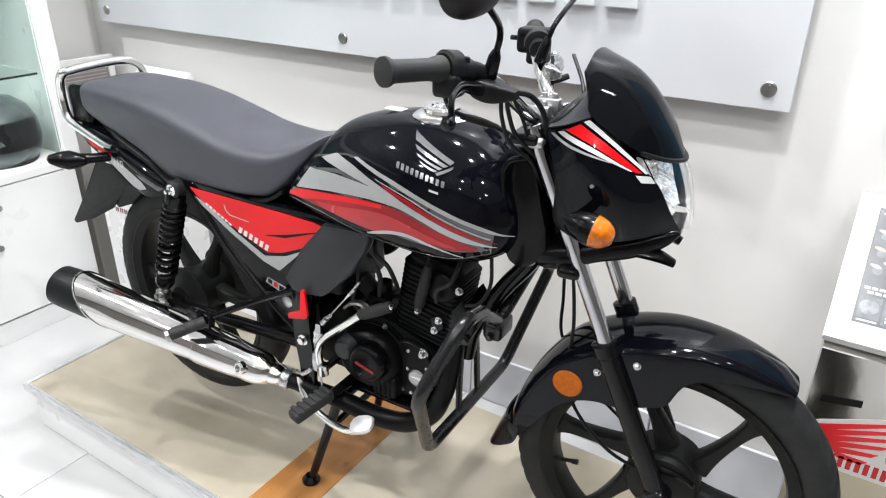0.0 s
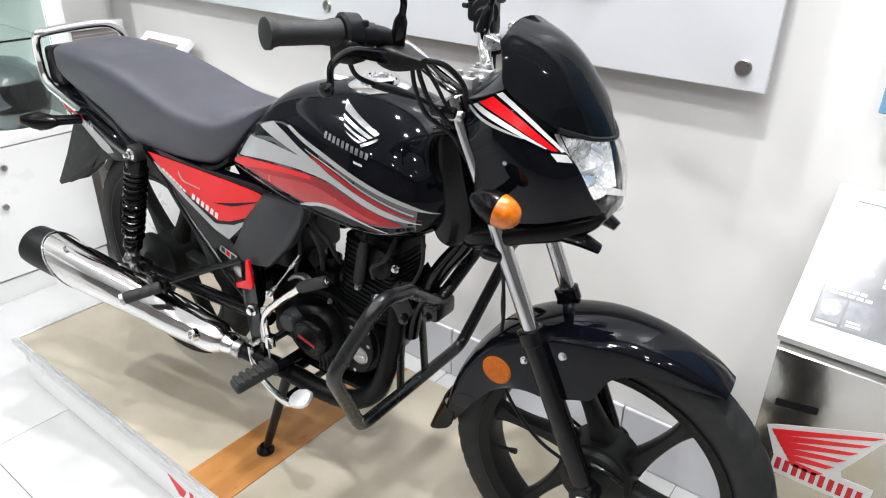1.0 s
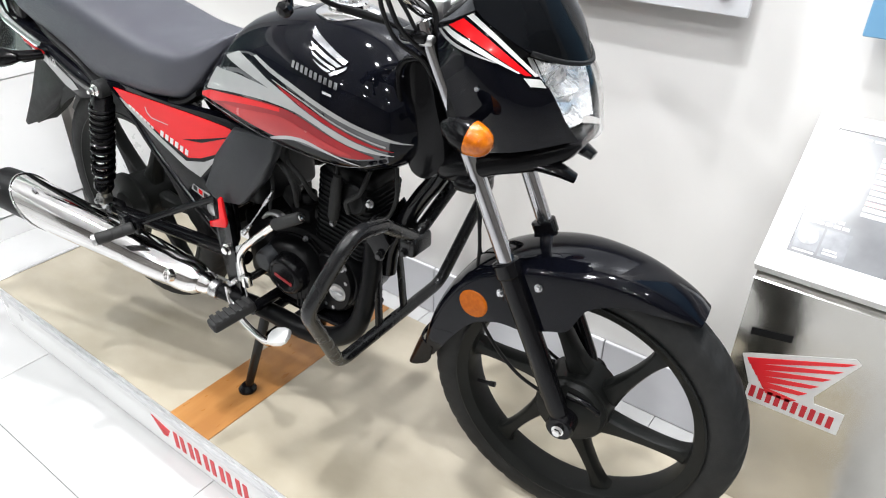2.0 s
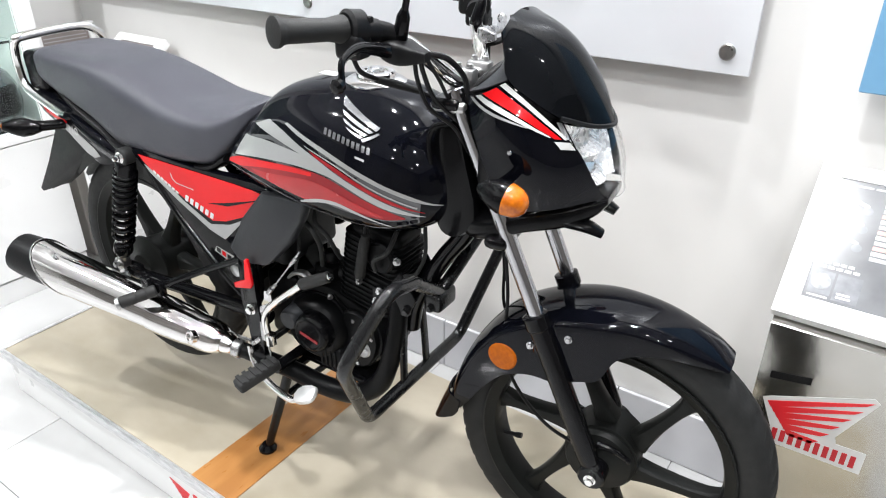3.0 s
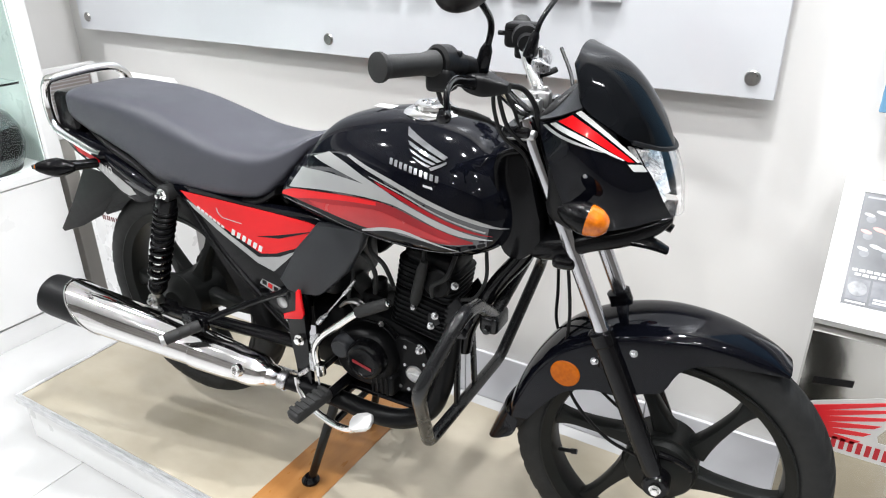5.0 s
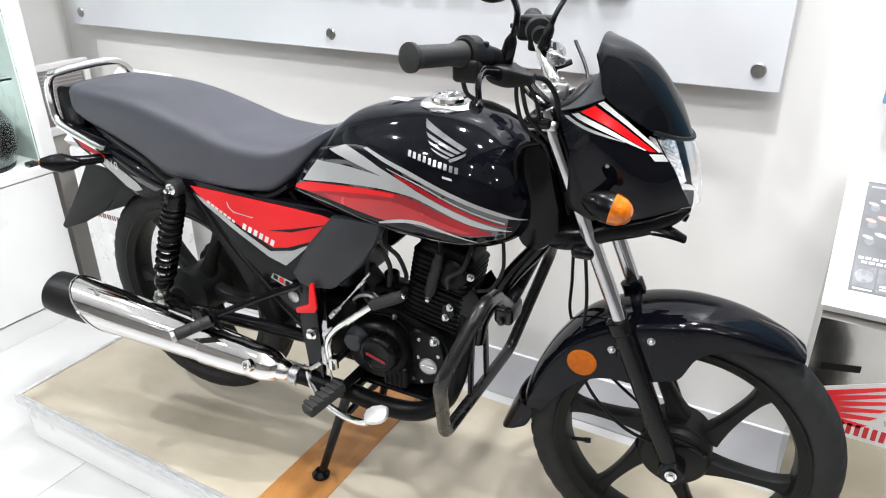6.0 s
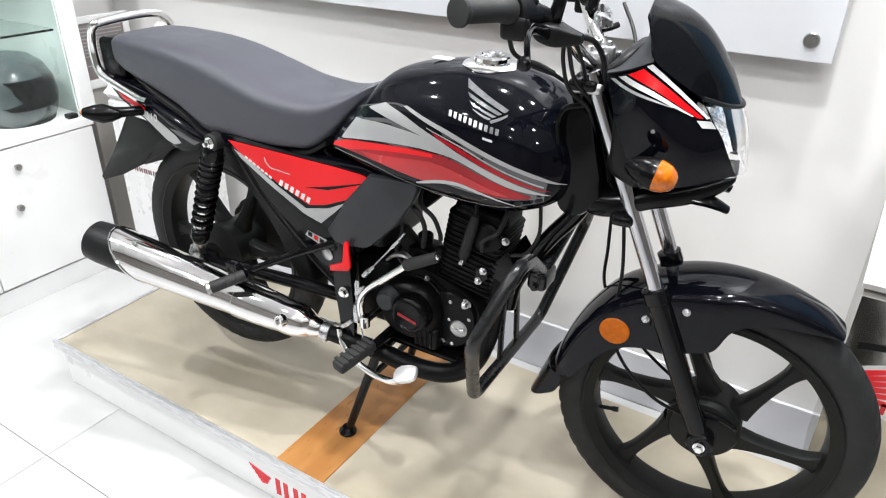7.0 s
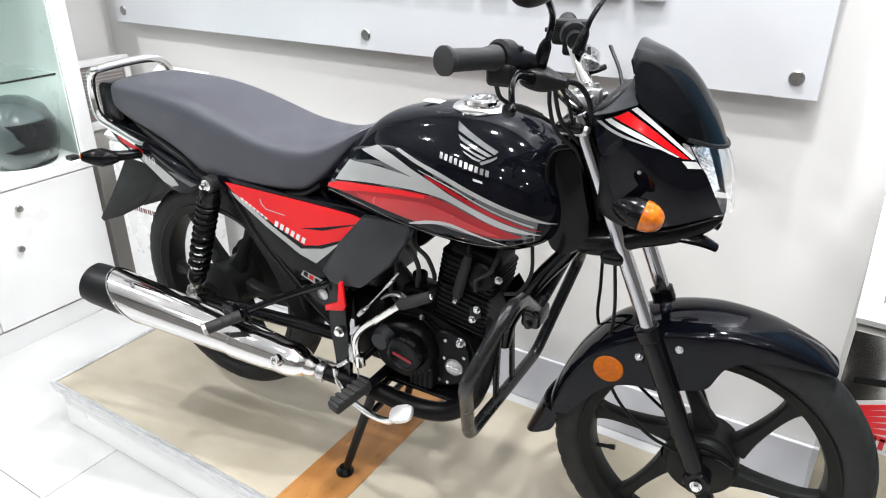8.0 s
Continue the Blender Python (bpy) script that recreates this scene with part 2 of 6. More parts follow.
PAD_STEEL = mat("pedal_satin_plate", (0.80, 0.80, 0.80), (0.72, 0.72, 0.72), rough=0.42, metal=0.7, scale=30)


# ---------------------------------------------------------------- the room
X0, X1, Y0, Y1 = -2.42, 3.2, -2.9, 2.19


def structure(name, bm, material, label="", category="", smooth=0):
    return tagged(part(name, bm, material, None, "", smooth), label, category, "", "structure")


floor = structure("floor", box((X0 - 0.4, Y0 - 0.2, -0.2), (X1 + 0.2, Y1 + 0.2, -0.004)), GROUT, "white polished tile floor with thin grey joints", "floor")
structure("wall_north", box((X0 - 0.7, Y1, -0.1), (X1 + 0.2, Y1 + 0.15, CEILING)), WALL_PAINT, "off-white painted wall behind the motorcycle", "wall")
# unseen walls added to close the room, toned for the bike's reflections
structure("wall_south", box((X0 - 0.7, Y0 - 0.15, -0.1), (X1 + 0.2, Y0, CEILING)), FAR_WALL, "unseen dark wall added to close the room opposite the display", "wall")
structure("wall_east", box((X1, Y0, -0.1), (X1 + 0.15, Y1, CEILING)), FAR_WALL, "unseen dark wall added to close the room's end", "wall")
west = box((X0 - 0.15, 1.885, -0.1), (X0, Y1, CEILING))
structure("wall_west", west, WALL_PAINT, "off-white painted wall beside the glass cabinet", "wall")
structure("wall_recess", box((X0 - 0.7, Y0, -0.1), (X0 - 0.55, 1.885, CEILING)), WALL_PAINT, "off-white painted wall behind the cabinet", "wall")
structure("ceiling", box((X0 - 0.7, Y0 - 0.2, CEILING), (X1 + 0.2, Y1 + 0.2, CEILING + 0.1)), CEIL_PAINT, "plain grey painted ceiling", "ceiling")

# skirting tiles
skirt = structure("baseboard", box((X0, Y1 - 0.006, 0), (X1, Y1 - 0.0005, 0.178)), GROUT, "grey tile skirting along the wall", "skirting")
sk_mesh = None
for i in range(10):
    x = X0 + 0.002 + i * 0.602
    if x > X1 - 0.1:
        break
    if sk_mesh is None:
        sk = part("tile", box((0, -0.012, 0.001), (0.598, 0, 0.18), 0.002, 1), SKIRT_TILE, skirt, "", 0)
        sk_mesh = sk.data
    else:
        sk = new("tile", sk_mesh)
        sk.parent = skirt
    sk.location = (x, Y1 - 0.003, 0)


# downlights
def downlight(x, y, power):
    d = thing("downlight", pose(x, y, CEILING), "unseen round recessed white ceiling downlight, switched on, some added as fill", "ceiling light", "ceiling downlights")
    part("trim_ring", lathe([(0.0, 0.045), (-0.006, 0.05), (-0.006, 0.062), (0.0, 0.066)], (0, 0, 0), (0, 0, 1), 24), WHITE_LAMINATE, d)
    lamp = bpy.data.lights.new("downlight_lamp", "AREA")
    lamp.shape, lamp.size, lamp.energy, lamp.color = "DISK", 0.11, power, (0.975, 0.985, 1.0)
    lamp.spread = radians(150)
    ob = new("downlight_lamp", lamp)
    ob.parent = d
    ob.location = (0, 0, -0.012)


for x, y, power in LAMPS:
    downlight(x, y, power)

# ---------------------------------------------------------------- platform
PX0, PX1, PY0, PY1, PZ = -1.685, 0.62, 1.27, 1.95, 0.16
plat = thing("display_platform", pose(0, 0, 0), "low white display platform with beige marble top and aluminium trim", "platform")
part("body", box((PX0 + 0.015, PY0 + 0.018, 0.0), (PX1 - 0.015, PY1 - 0.01, PZ - 0.012), 0.002, 1), WHITE_LAMINATE, plat, "", 0)
part("top_panel", box((PX0 + 0.008, PY0 + 0.008, PZ - 0.012), (PX1 - 0.008, PY1, PZ), 0.001, 1), MARBLE, plat, "beige marble-patterned top", 0)
part("brown_strip", box((-0.757, PY0 + 0.008, PZ), (-0.606, PY1 - 0.005, PZ + 0.0025), 0.001, 1), BROWN, plat, "brown vinyl strip across the top", 0)
part("front_trim", merge(box((PX0, PY0, PZ - 0.022), (PX1, PY0 + 0.007, PZ + 0.004), 0.0015, 1), box((PX0, PY0 + 0.0072, PZ + 0.0005), (PX1, PY0 + 0.014, PZ + 0.004), 0.001, 1)), ALU, plat, "scuffed aluminium edge trim", 0)
part("side_trim", merge(box((PX0, PY0 + 0.0075, PZ - 0.022), (PX0 + 0.007, PY1, PZ + 0.0038), 0.0015, 1), box((PX0 + 0.0072, PY0 + 0.015, PZ + 0.0005), (PX0 + 0.014, PY1, PZ + 0.0038), 0.001, 1)), ALU, plat, "scuffed aluminium edge trim", 0)
part("side_trim", box((PX1 - 0.007, PY0 + 0.0075, PZ - 0.022), (PX1, PY1, PZ + 0.0038), 0.0015, 1), ALU, plat, "scuffed aluminium edge trim", 0)
mk = bmesh.new()
for i in range(5):
    k = i / 4
    ax, az, bx, bz = -0.868 + 0.036 * k, 0.086 - 0.042 * k, -0.790 - 0.014 * k, 0.070 - 0.026 * k
    plate([(ax, az), (bx, bz), (bx - 0.006, bz - 0.004), (ax + 0.006, az - 0.0075)], PY0 + 0.0165, PY0 + 0.018, bm=mk)
part("wing_mark", mk, LOGO_RED, plat, "red wing mark on the side", 0)
for i in range(5):
    x = -0.775 + i * 0.061
    for dx in (0.0, 0.027):
        part("letter_bar", plate([(x + dx, 0.026), (x + dx + 0.015, 0.026), (x + dx + 0.015, 0.080), (x + dx, 0.080)], PY0 + 0.0165, PY0 + 0.018), LOGO_RED, plat, "red lettering bar", 0)

# ---------------------------------------------------------------- sign board on stand-offs
board = thing("sign_board", pose(0, 0, 0), "large brushed silver wall board held by round stand-off studs", "sign board")
part("panel", box((-2.275, 2.128, 1.10), (0.174, 2.136, 2.05), 0.002, 1), BOARD_METAL, board, "", 0)
for z in (1.145, 2.005):
    for x in (0.123, -1.063, -2.224):
        part("stud", lathe([(0, 0.008), (0.055, 0.008), (0.055, 0.0165), (0.064, 0.017), (0.067, 0.0145)], (x, 2.19, z), (0, -1, 0), 20), KNOB_STEEL, board, "round steel stand-off stud")

blue = thing("blue_poster_board", pose(0, 0, 0), "blue wall board mounted off the white wall", "sign board")
part("panel", box((0.372, 2.128, 1.10), (1.5, 2.136, 2.05), 0.002, 1), POSTER_BLUE, blue, "", 0)
for x in (0.45, 1.42):
    part("stud", lathe([(0, 0.008), (0.0535, 0.008)], (x, 2.19, 1.9), (0, -1, 0), 16), KNOB_STEEL, blue)


# ---------------------------------------------------------------- lectern stands
def lectern(x, y, label, plain, w=0.44):
    """A polished steel lectern with a slanted white poster frame; its front left corner at (x, y)."""
    d = 0.29
    s = thing("lectern_stand", pose(x, y, 0), label, "display stand", "lectern stands along the wall")
    base = PZ if plain else 0.0
    body = bmesh.new()
    vs = []
    for xx in (0.006, w - 0.006):
        vs.append([body.verts.new((xx, yy, zz)) for yy, zz in ((0.006, base), (d - 0.03, base), (d - 0.03, 0.90), (0.006, 0.708))])
    for a in (0, 1):
        body.faces.new(vs[a])
    for i in range(4):
        j = (i + 1) % 4
        body.faces.new((vs[0][i], vs[0][j], vs[1][j], vs[1][i]))
    part("body", body, MIRROR_STEEL if plain else PALE_STEEL, s, "polished steel body" if plain else "pale satin body", 0)
    tilt = math.degrees(math.atan2(0.21, 0.279))
    top = part("top_frame", merge(box((0, 0, -0.022), (w, 0.35, -0.001), 0.003, 2), box((0, 0, -0.001), (0.04, 0.35, 0.004), 0.001, 1), box((w - 0.04, 0, -0.001), (w, 0.35, 0.004), 0.001, 1),
                                  box((0.0405, 0, -0.001), (w - 0.0405, 0.045, 0.004), 0.001, 1), box((0.0405, 0.318, -0.001), (w - 0.0405, 0.35, 0.004), 0.001, 1)), WHITE_LAMINATE, s, "white slanted frame", 0)
    top.matrix_local = pose(0, 0, 0.738, tilt)
    poster = part("poster", box((0.0405, 0.0455, -0.001), (w - 0.0405, 0.3175, 0.0015)), POSTER_DARK, s, "glossy charcoal parts poster", 0)
    poster.matrix_local = pose(0, 0, 0.738, tilt)
    return s, tilt


stand_1, TILT_1 = lectern(0.346, 1.871, "polished steel lectern with white slanted frame and red wing mark", True)
stand_2, TILT_2 = lectern(-2.10, 1.871, "pale satin lectern with white slanted frame in the room corner", False, 0.285)


# ---------------------------------------------------------------- framed notice in the corner
notice = thing("notice_stand", pose(0, 0, 0), "upright white-framed printed notice on a steel pedestal in the corner", "notice stand")
part("pedestal", box((-2.405, 1.945, 0.0), (-2.315, 2.15, 0.70), 0.003, 1), PEDESTAL, notice, "brushed steel pedestal", 0)
part("frame", merge(box((-2.325, 1.925, 0.7005), (-2.30, 2.165, 0.735), 0.004, 2), box((-2.325, 1.925, 0.945), (-2.30, 2.165, 0.970), 0.004, 2), box((-2.325, 1.925, 0.7355), (-2.30, 1.950, 0.9445), 0.003, 2), box((-2.325, 2.140, 0.7355), (-2.30, 2.165, 0.9445), 0.003, 2)), WHITE_LAMINATE, notice, "white frame", 0)
part("printed_sheet", box((-2.318, 1.9505, 0.736), (-2.308, 2.1395, 0.944)), mat("notice_brown_grey", (0.26, 0.22, 0.21), (0.20, 0.17, 0.165), rough=0.3, scale=6), notice, "brown-grey printed sheet", 0)
for i in range(9):
    z = 0.925 - i * 0.013
    part("text_bar", box((-2.3079, 1.958, z), (-2.3073, 2.13, z + 0.004)), DECAL_GREY, notice, "pale text line", 0)
part("text_bar", box((-2.3079, 1.958, 0.785), (-2.3073, 2.13, 0.790)), DECAL_GREY, notice, "pale text line", 0)

# ---------------------------------------------------------------- display cabinet
CX, CY = -2.215, 1.87
cab = thing("display_cabinet", pose(0, 0, 0), "white display cabinet with doors below and a glass showcase above", "display cabinet")
back = X0 - 0.55
part("plinth", box((back, -1.4, 0.0), (CX - 0.012, CY - 0.004, 0.083)), WHITE_LAMINATE, cab, "", 0)
part("base_carcass", box((back, -1.4, 0.088), (CX - 0.02, CY, 0.60), 0.001, 1), WHITE_LAMINATE, cab, "", 0)
part("deck", box((back, -1.4, 0.6005), (CX + 0.004, CY + 0.004, 0.632), 0.003, 2), WHITE_LAMINATE, cab, "", 0)
y = CY - 0.003
for i in range(6):
    d = part("door", box((CX - 0.0195, y - 0.47, 0.095), (CX, y, 0.596), 0.002, 1), WHITE_LAMINATE, cab, "", 0)
    for z in (0.53, 0.385):
        part("knob", lathe([(0, 0.006), (0.012, 0.006), (0.014, 0.012), (0.022, 0.012), (0.024, 0.009)], (CX, y - (0.31 if z > 0.5 else 0.34), z), (1, 0, 0), 16), KNOB_STEEL, d, "small round steel knob")
    y -= 0.474
part("showcase_post", box((CX - 0.035, CY - 0.028, 0.6325), (CX + 0.002, CY + 0.03, 2.0), 0.002, 1), WHITE_LAMINATE, cab, "white corner post", 0)
part("side_panel", box((back, CY, 0.6325), (CX - 0.036, CY + 0.012, 2.0)), CABINET_BACK, cab, "", 0)
part("showcase_roof", box((back, -1.4, 2.0005), (CX, CY + 0.015, 2.1)), WHITE_LAMINATE, cab, "", 0)
part("back_panel", box((back + 0.001, -1.4, 0.633), (back + 0.015, CY - 0.002, 1.999)), CABINET_BACK, cab, "", 0)
pane = part("glass_door", box((CX - 0.02, 0.9, 0.636), (CX - 0.014, CY - 0.03, 1.996)), GLASS, cab, "clear glass door", 0)
pane.visible_shadow = False
shelf = part("glass_shelf", box((back + 0.02, -1.38, 0.945), (CX - 0.05, CY - 0.035, 0.953)), GLASS, cab, "greenish glass shelf", 0)
shelf.visible_shadow = False
helm = thing("helmet", pose(-2.385, 1.705, 0.632, 0, 0, -60), "dark grey full-face helmet on the showcase deck", "helmet")
hb = lathe([(0.0, 0.105), (0.03, 0.125), (0.09, 0.138), (0.15, 0.132), (0.20, 0.108), (0.235, 0.065), (0.25, 0.0)], (0, 0, 0.002), (0, 0, 1), 32)
for v in hb.verts:
    v.co.x *= 1.12
part("shell", hb, mat("helmet_paint", (0.03, 0.04, 0.042), rough=0.2, coat=0.6), helm)


# ---------------------------------------------------------------- the motorcycle (x ahead, y to its left, z up from the platform)
bike = thing("motorcycle", pose(-1.0932, 1.5765, PZ, 0, 0, 1.9), "black motorcycle with red and silver graphics, on its centre stand", "motorcycle")


def oval(x, zb, zt, w, e=2.5, mid=0.4, n=40, eb=None, y0=0.0):
    """A closed section across the bike: widest at mid of its height, squarer with a higher e."""
    eb = eb or e
    zc = zb + (zt - zb) * mid
    ring = []
    for k in range(n):
        a = 2 * math.pi * k / n
        c, s = math.cos(a), math.sin(a)
        ee = e if s >= 0 else eb
        ring.append(Vector((x, y0 + w * math.copysign(abs(c) ** (2 / ee), c), zc + ((zt - zc) if s >= 0 else (zc - zb)) * math.copysign(abs(s) ** (2 / ee), s))))
    return ring


def shell(stations, n=5, e=2.5, mid=0.4, eb=None, ring=44):
    """A body skinned through stations (x, z low, z high, half width[, lean of the section])."""
    bm = bmesh.new()
    S = spline(stations, n)
    rings = []
    for row in S:
        r = oval(row[0], row[1], row[2], max(row[3], 0.002), e, mid, ring, eb)
        lean = row[4] if len(row) > 4 else 0.0
        for p in r:
            p.x += lean * (p.z - row[1])
        rings.append(r)
    loops(bm, rings)
    return bm


def sheet(rows, thick=0.004, nu=5, nv=4, mirrored=False):
    """A thin curved panel through a grid of points (rows of equally many), made solid."""
    R = [spline(r, nu) for r in rows]
    cols = [spline([r[i] for r in R], nv) for i in range(len(R[0]))]
    bm = bmesh.new()
    vs = [[bm.verts.new((p[0], -p[1] if mirrored else p[1], p[2])) for p in c] for c in cols]
    for a, b in zip(vs, vs[1:]):
        for i in range(len(a) - 1):
            bm.faces.new((a[i], a[i + 1], b[i + 1], b[i]))
    bmesh.ops.recalc_face_normals(bm, faces=bm.faces)
    bmesh.ops.solidify(bm, geom=list(bm.faces), thickness=thick)
    return bm



def steer(bm, degrees=5.0):
    """Turns what hangs on the fork about the steering head: the bars are turned a little to the left."""
    bmesh.ops.rotate(bm, verts=bm.verts, cent=(0.95, 0, 0), matrix=Matrix.Rotation(radians(degrees), 3, "Z"))
    return bm


def mirrored(bm):
    bmesh.ops.scale(bm, verts=bm.verts, vec=(1, -1, 1))
    bmesh.ops.reverse_faces(bm, faces=bm.faces)
    return bm


def bent(pts, r, bend=0.045, sides=18):
    """A round bar of straight runs and rounded corners."""
    P = [Vector(p) for p in pts]
    out = [P[0]]
    for a, b, c in zip(P, P[1:], P[2:]):
        u, v = (a - b).normalized(), (c - b).normalized()
        cut = min(bend / math.tan(max(u.angle(v), 0.2) / 2), (a - b).length * 0.48, (c - b).length * 0.48)
        e, f = b + u * cut, b + v * cut
        out += [e * (1 - k) ** 2 + b * 2 * k * (1 - k) + f * k * k for k in (j / 8 for j in range(9))]
    out.append(P[-1])
    return tube(out, r, 1, sides)


def boss(outline, centre, steps):
    """A cast cover: one outline in x and z, scaled about its centre along y; steps of (y, scale)."""
    bm = bmesh.new()
    loops(bm, [[Vector((centre[0] + (x - centre[0]) * k, y, centre[1] + (z - centre[1]) * k)) for x, z in outline] for y, k in steps])
    return bm


def ring_lathe(profile, origin, axis, sides=72):
    """Turns a closed profile about an axis, with no end caps."""
    bm = bmesh.new()
    q = Vector(axis).to_track_quat("Z", "Y").to_matrix()
    rings = [[Vector(origin) + q @ Vector((r * math.cos(a), r * math.sin(a), z)) for a in (2 * math.pi * k / sides for k in range(sides))] for z, r in profile]
    loops(bm, rings + [rings[0]], caps=False)
    return bm


# ---- wheels
def tyre_mesh(c, R, w, grooves=46):
    """A tyre about the y axis with cut tread grooves."""
    bm = bmesh.new()
    n = grooves * 5
    prof = [(-0.30, 0.765), (-0.40, 0.790), (-0.47, 0.82), (-0.50, 0.87), (-0.475, 0.925), (-0.41, 0.96), (-0.33, 0.978), (-0.22, 0.991), (-0.10, 0.999), (-0.03, 1.0), (0.03, 1.0),
            (0.10, 0.999), (0.22, 0.991), (0.33, 0.978), (0.41, 0.96), (0.475, 0.925), (0.50, 0.87), (0.47, 0.82), (0.40, 0.790), (0.30, 0.765)]
    rings = []
    for k in range(n):
        ring = []
        for i, (u, q) in enumerate(prof):
            r = R * q
            shift = int(abs(u) * 10)
            if 0.05 < abs(u) < 0.48 and (k + shift + (2 if u > 0 else 0)) % 5 == 0:
                r -= 0.0045 if abs(u) < 0.30 else 0.0022
            a = 2 * math.pi * k / n
            ring.append(Vector((c[0] + r * math.cos(a), c[1] + u * w, c[2] + r * math.sin(a))))
        rings.append(ring)
    loops(bm, rings + [rings[0]], closed=True, caps=False)
    return bm


def spoke_mesh(c, ang, r0, r1, w0, w1, t0, t1, off=0.0):
    """One cast spoke: a waisted bar that flares into hub and rim; off sets it beside the axle."""
    bm = bmesh.new()
    rings = []
    for k in range(13):
        u = k / 12
        r = r0 + (r1 - r0) * u
        w = w0 * (1 - u) ** 3.5 + w1 * u ** 8 + 0.0095 + 0.002 * u
        t = t0 + (t1 - t0) * u
        ring = []
        for s in range(12):
            a = 2 * math.pi * s / 12
            d = math.copysign(abs(math.cos(a)) ** 0.55, math.cos(a)) * w - off
            y = math.copysign(abs(math.sin(a)) ** 0.55, math.sin(a)) * t
            ring.append(Vector((c[0] + r * math.cos(ang) - d * math.sin(ang), c[1] + y, c[2] + r * math.sin(ang) + d * math.cos(ang))))
        rings.append(ring)
    loops(bm, rings)
    return bm


def wheel(name, c, R, w, phase, hub_r, hub_w, turn, off=0.0, spokes=6):
    rr = R * 0.785
    fix = (lambda bm: steer(bm)) if turn else (lambda bm: bm)
    wh = part(name, fix(ring_lathe([(-0.030, rr - 0.017), (-0.036, rr - 0.006), (-0.042, rr + 0.002), (-0.041, rr + 0.006), (-0.034, rr + 0.005), (-0.026, rr - 0.004), (0.026, rr - 0.004), (0.034, rr + 0.005),
                                    (0.041, rr + 0.006), (0.042, rr + 0.002), (0.036, rr - 0.006), (0.030, rr - 0.017), (0.018, rr - 0.021), (-0.018, rr - 0.021)], c, (0, 1, 0))), WHEEL_PAINT, bike, "satin black cast wheel")
    part("tyre", fix(tyre_mesh(c, R, w)), RUBBER, wh, "black rubber tyre with grooved tread")
    part("hub", fix(lathe([(-hub_w, hub_r * 0.45), (-hub_w, hub_r * 0.82), (-hub_w * 0.85, hub_r), (hub_w * 0.85, hub_r), (hub_w, hub_r * 0.82), (hub_w, hub_r * 0.45)], c, (0, 1, 0), 40)), WHEEL_PAINT, wh)
    for k in range(spokes):
        part("spoke", fix(spoke_mesh(c, phase + 2 * math.pi * k / spokes, hub_r * 0.85, rr - 0.014, 0.016 if off else 0.018, 0.018, 0.021, 0.015, off)), WHEEL_PAINT, wh)
    return wh


FA, RA = V(1.238, 0.0, 0.309), V(-0.047, 0.0, 0.370)
front_wheel = wheel("front_wheel", FA, 0.309, 0.080, radians(57.5), 0.072, 0.042, True, 0.030)
rear_wheel = wheel("rear_wheel", RA, 0.309, 0.090, radians(2), 0.070, 0.055, False)
part("valve", steer(merge(rod((FA.x - 0.212, FA.y - 0.004, FA.z - 0.055), (FA.x - 0.178, FA.y - 0.008, FA.z - 0.047), 0.0045, sides=10), rod((FA.x - 0.184, FA.y - 0.008, FA.z - 0.048), (FA.x - 0.172, FA.y - 0.008, FA.z - 0.046), 0.006, sides=10))), BLACK_PLASTIC, front_wheel)
part("drum_plate", steer(lathe([(0, 0.069), (0.004, 0.069), (0.012, 0.063), (0.015, 0.045), (0.022, 0.030), (0.026, 0.02)], (FA.x, FA.y - 0.040, FA.z), (0, -1, 0), 40)), WHEEL_PAINT, front_wheel)
part("brake_arm", steer(merge(tube([(FA.x - 0.005, -0.058, FA.z + 0.048), (FA.x + 0.028, -0.057, FA.z + 0.043), (FA.x + 0.058, -0.056, FA.z + 0.030)], [0.008, 0.006, 0.005], 4, 10), bolt((FA.x + 0.056, -0.058, FA.z + 0.031), (0, -1, 0), 0.0045, 0.005))), FRAME_PAINT, front_wheel)
part("rear_drum_plate", lathe([(0, 0.082), (0.008, 0.082), (0.016, 0.07), (0.018, 0.045), (0.026, 0.035)], (RA.x, RA.y - 0.055, RA.z), (0, -1, 0), 40), WHEEL_PAINT, rear_wheel)
part("axle_nut", bolt((RA.x, -0.128, RA.z), (0, -1, 0), 0.011, 0.014), STEEL, rear_wheel)

# ---- front fork
fork = part("front_fork", steer(merge(box((0.905, -0.105, 0.968), (0.955, 0.105, 0.988), 0.008, 3), rod((0.935, 0, 0.99), (1.012, 0, 0.80), 0.026, sides=20, bevel=0.003))), FRAME_PAINT, bike)
for side in (-1, 1):
    y = side * 0.083
    part("fork_tube", steer(rod((0.939, y, 1.0), (1.116, y, 0.592), 0.0148, sides=24, bevel=0.002)), FORK_CHROME, fork, "polished fork tube")
    part("fork_slider", steer(merge(lathe([(0, 0.018), (0.002, 0.0235), (0.026, 0.0235), (0.030, 0.0202), (0.30, 0.0202), (0.318, 0.018)], (1.1, y, 0.622), (0.405, 0, -0.914), 28),
                                    rod((FA.x, y - 0.020, FA.z), (FA.x, y + 0.020, FA.z), 0.026, sides=24, bevel=0.004),
                                    box((1.105, y - 0.012 if side < 0 else y - 0.002, 0.545), (1.135, y + 0.002 if side < 0 else y + 0.012, 0.585), 0.003, 1))), FRAME_PAINT, fork, "black fork leg")
    part("axle_nut", steer(bolt((FA.x, y + side * 0.020, FA.z), (0, side, 0), 0.0085, 0.012)), CHROME, fork)
part("lower_clamp", steer(box((1.005, -0.106, 0.738), (1.048, 0.106, 0.762), 0.011, 3)), FRAME_PAINT, fork)
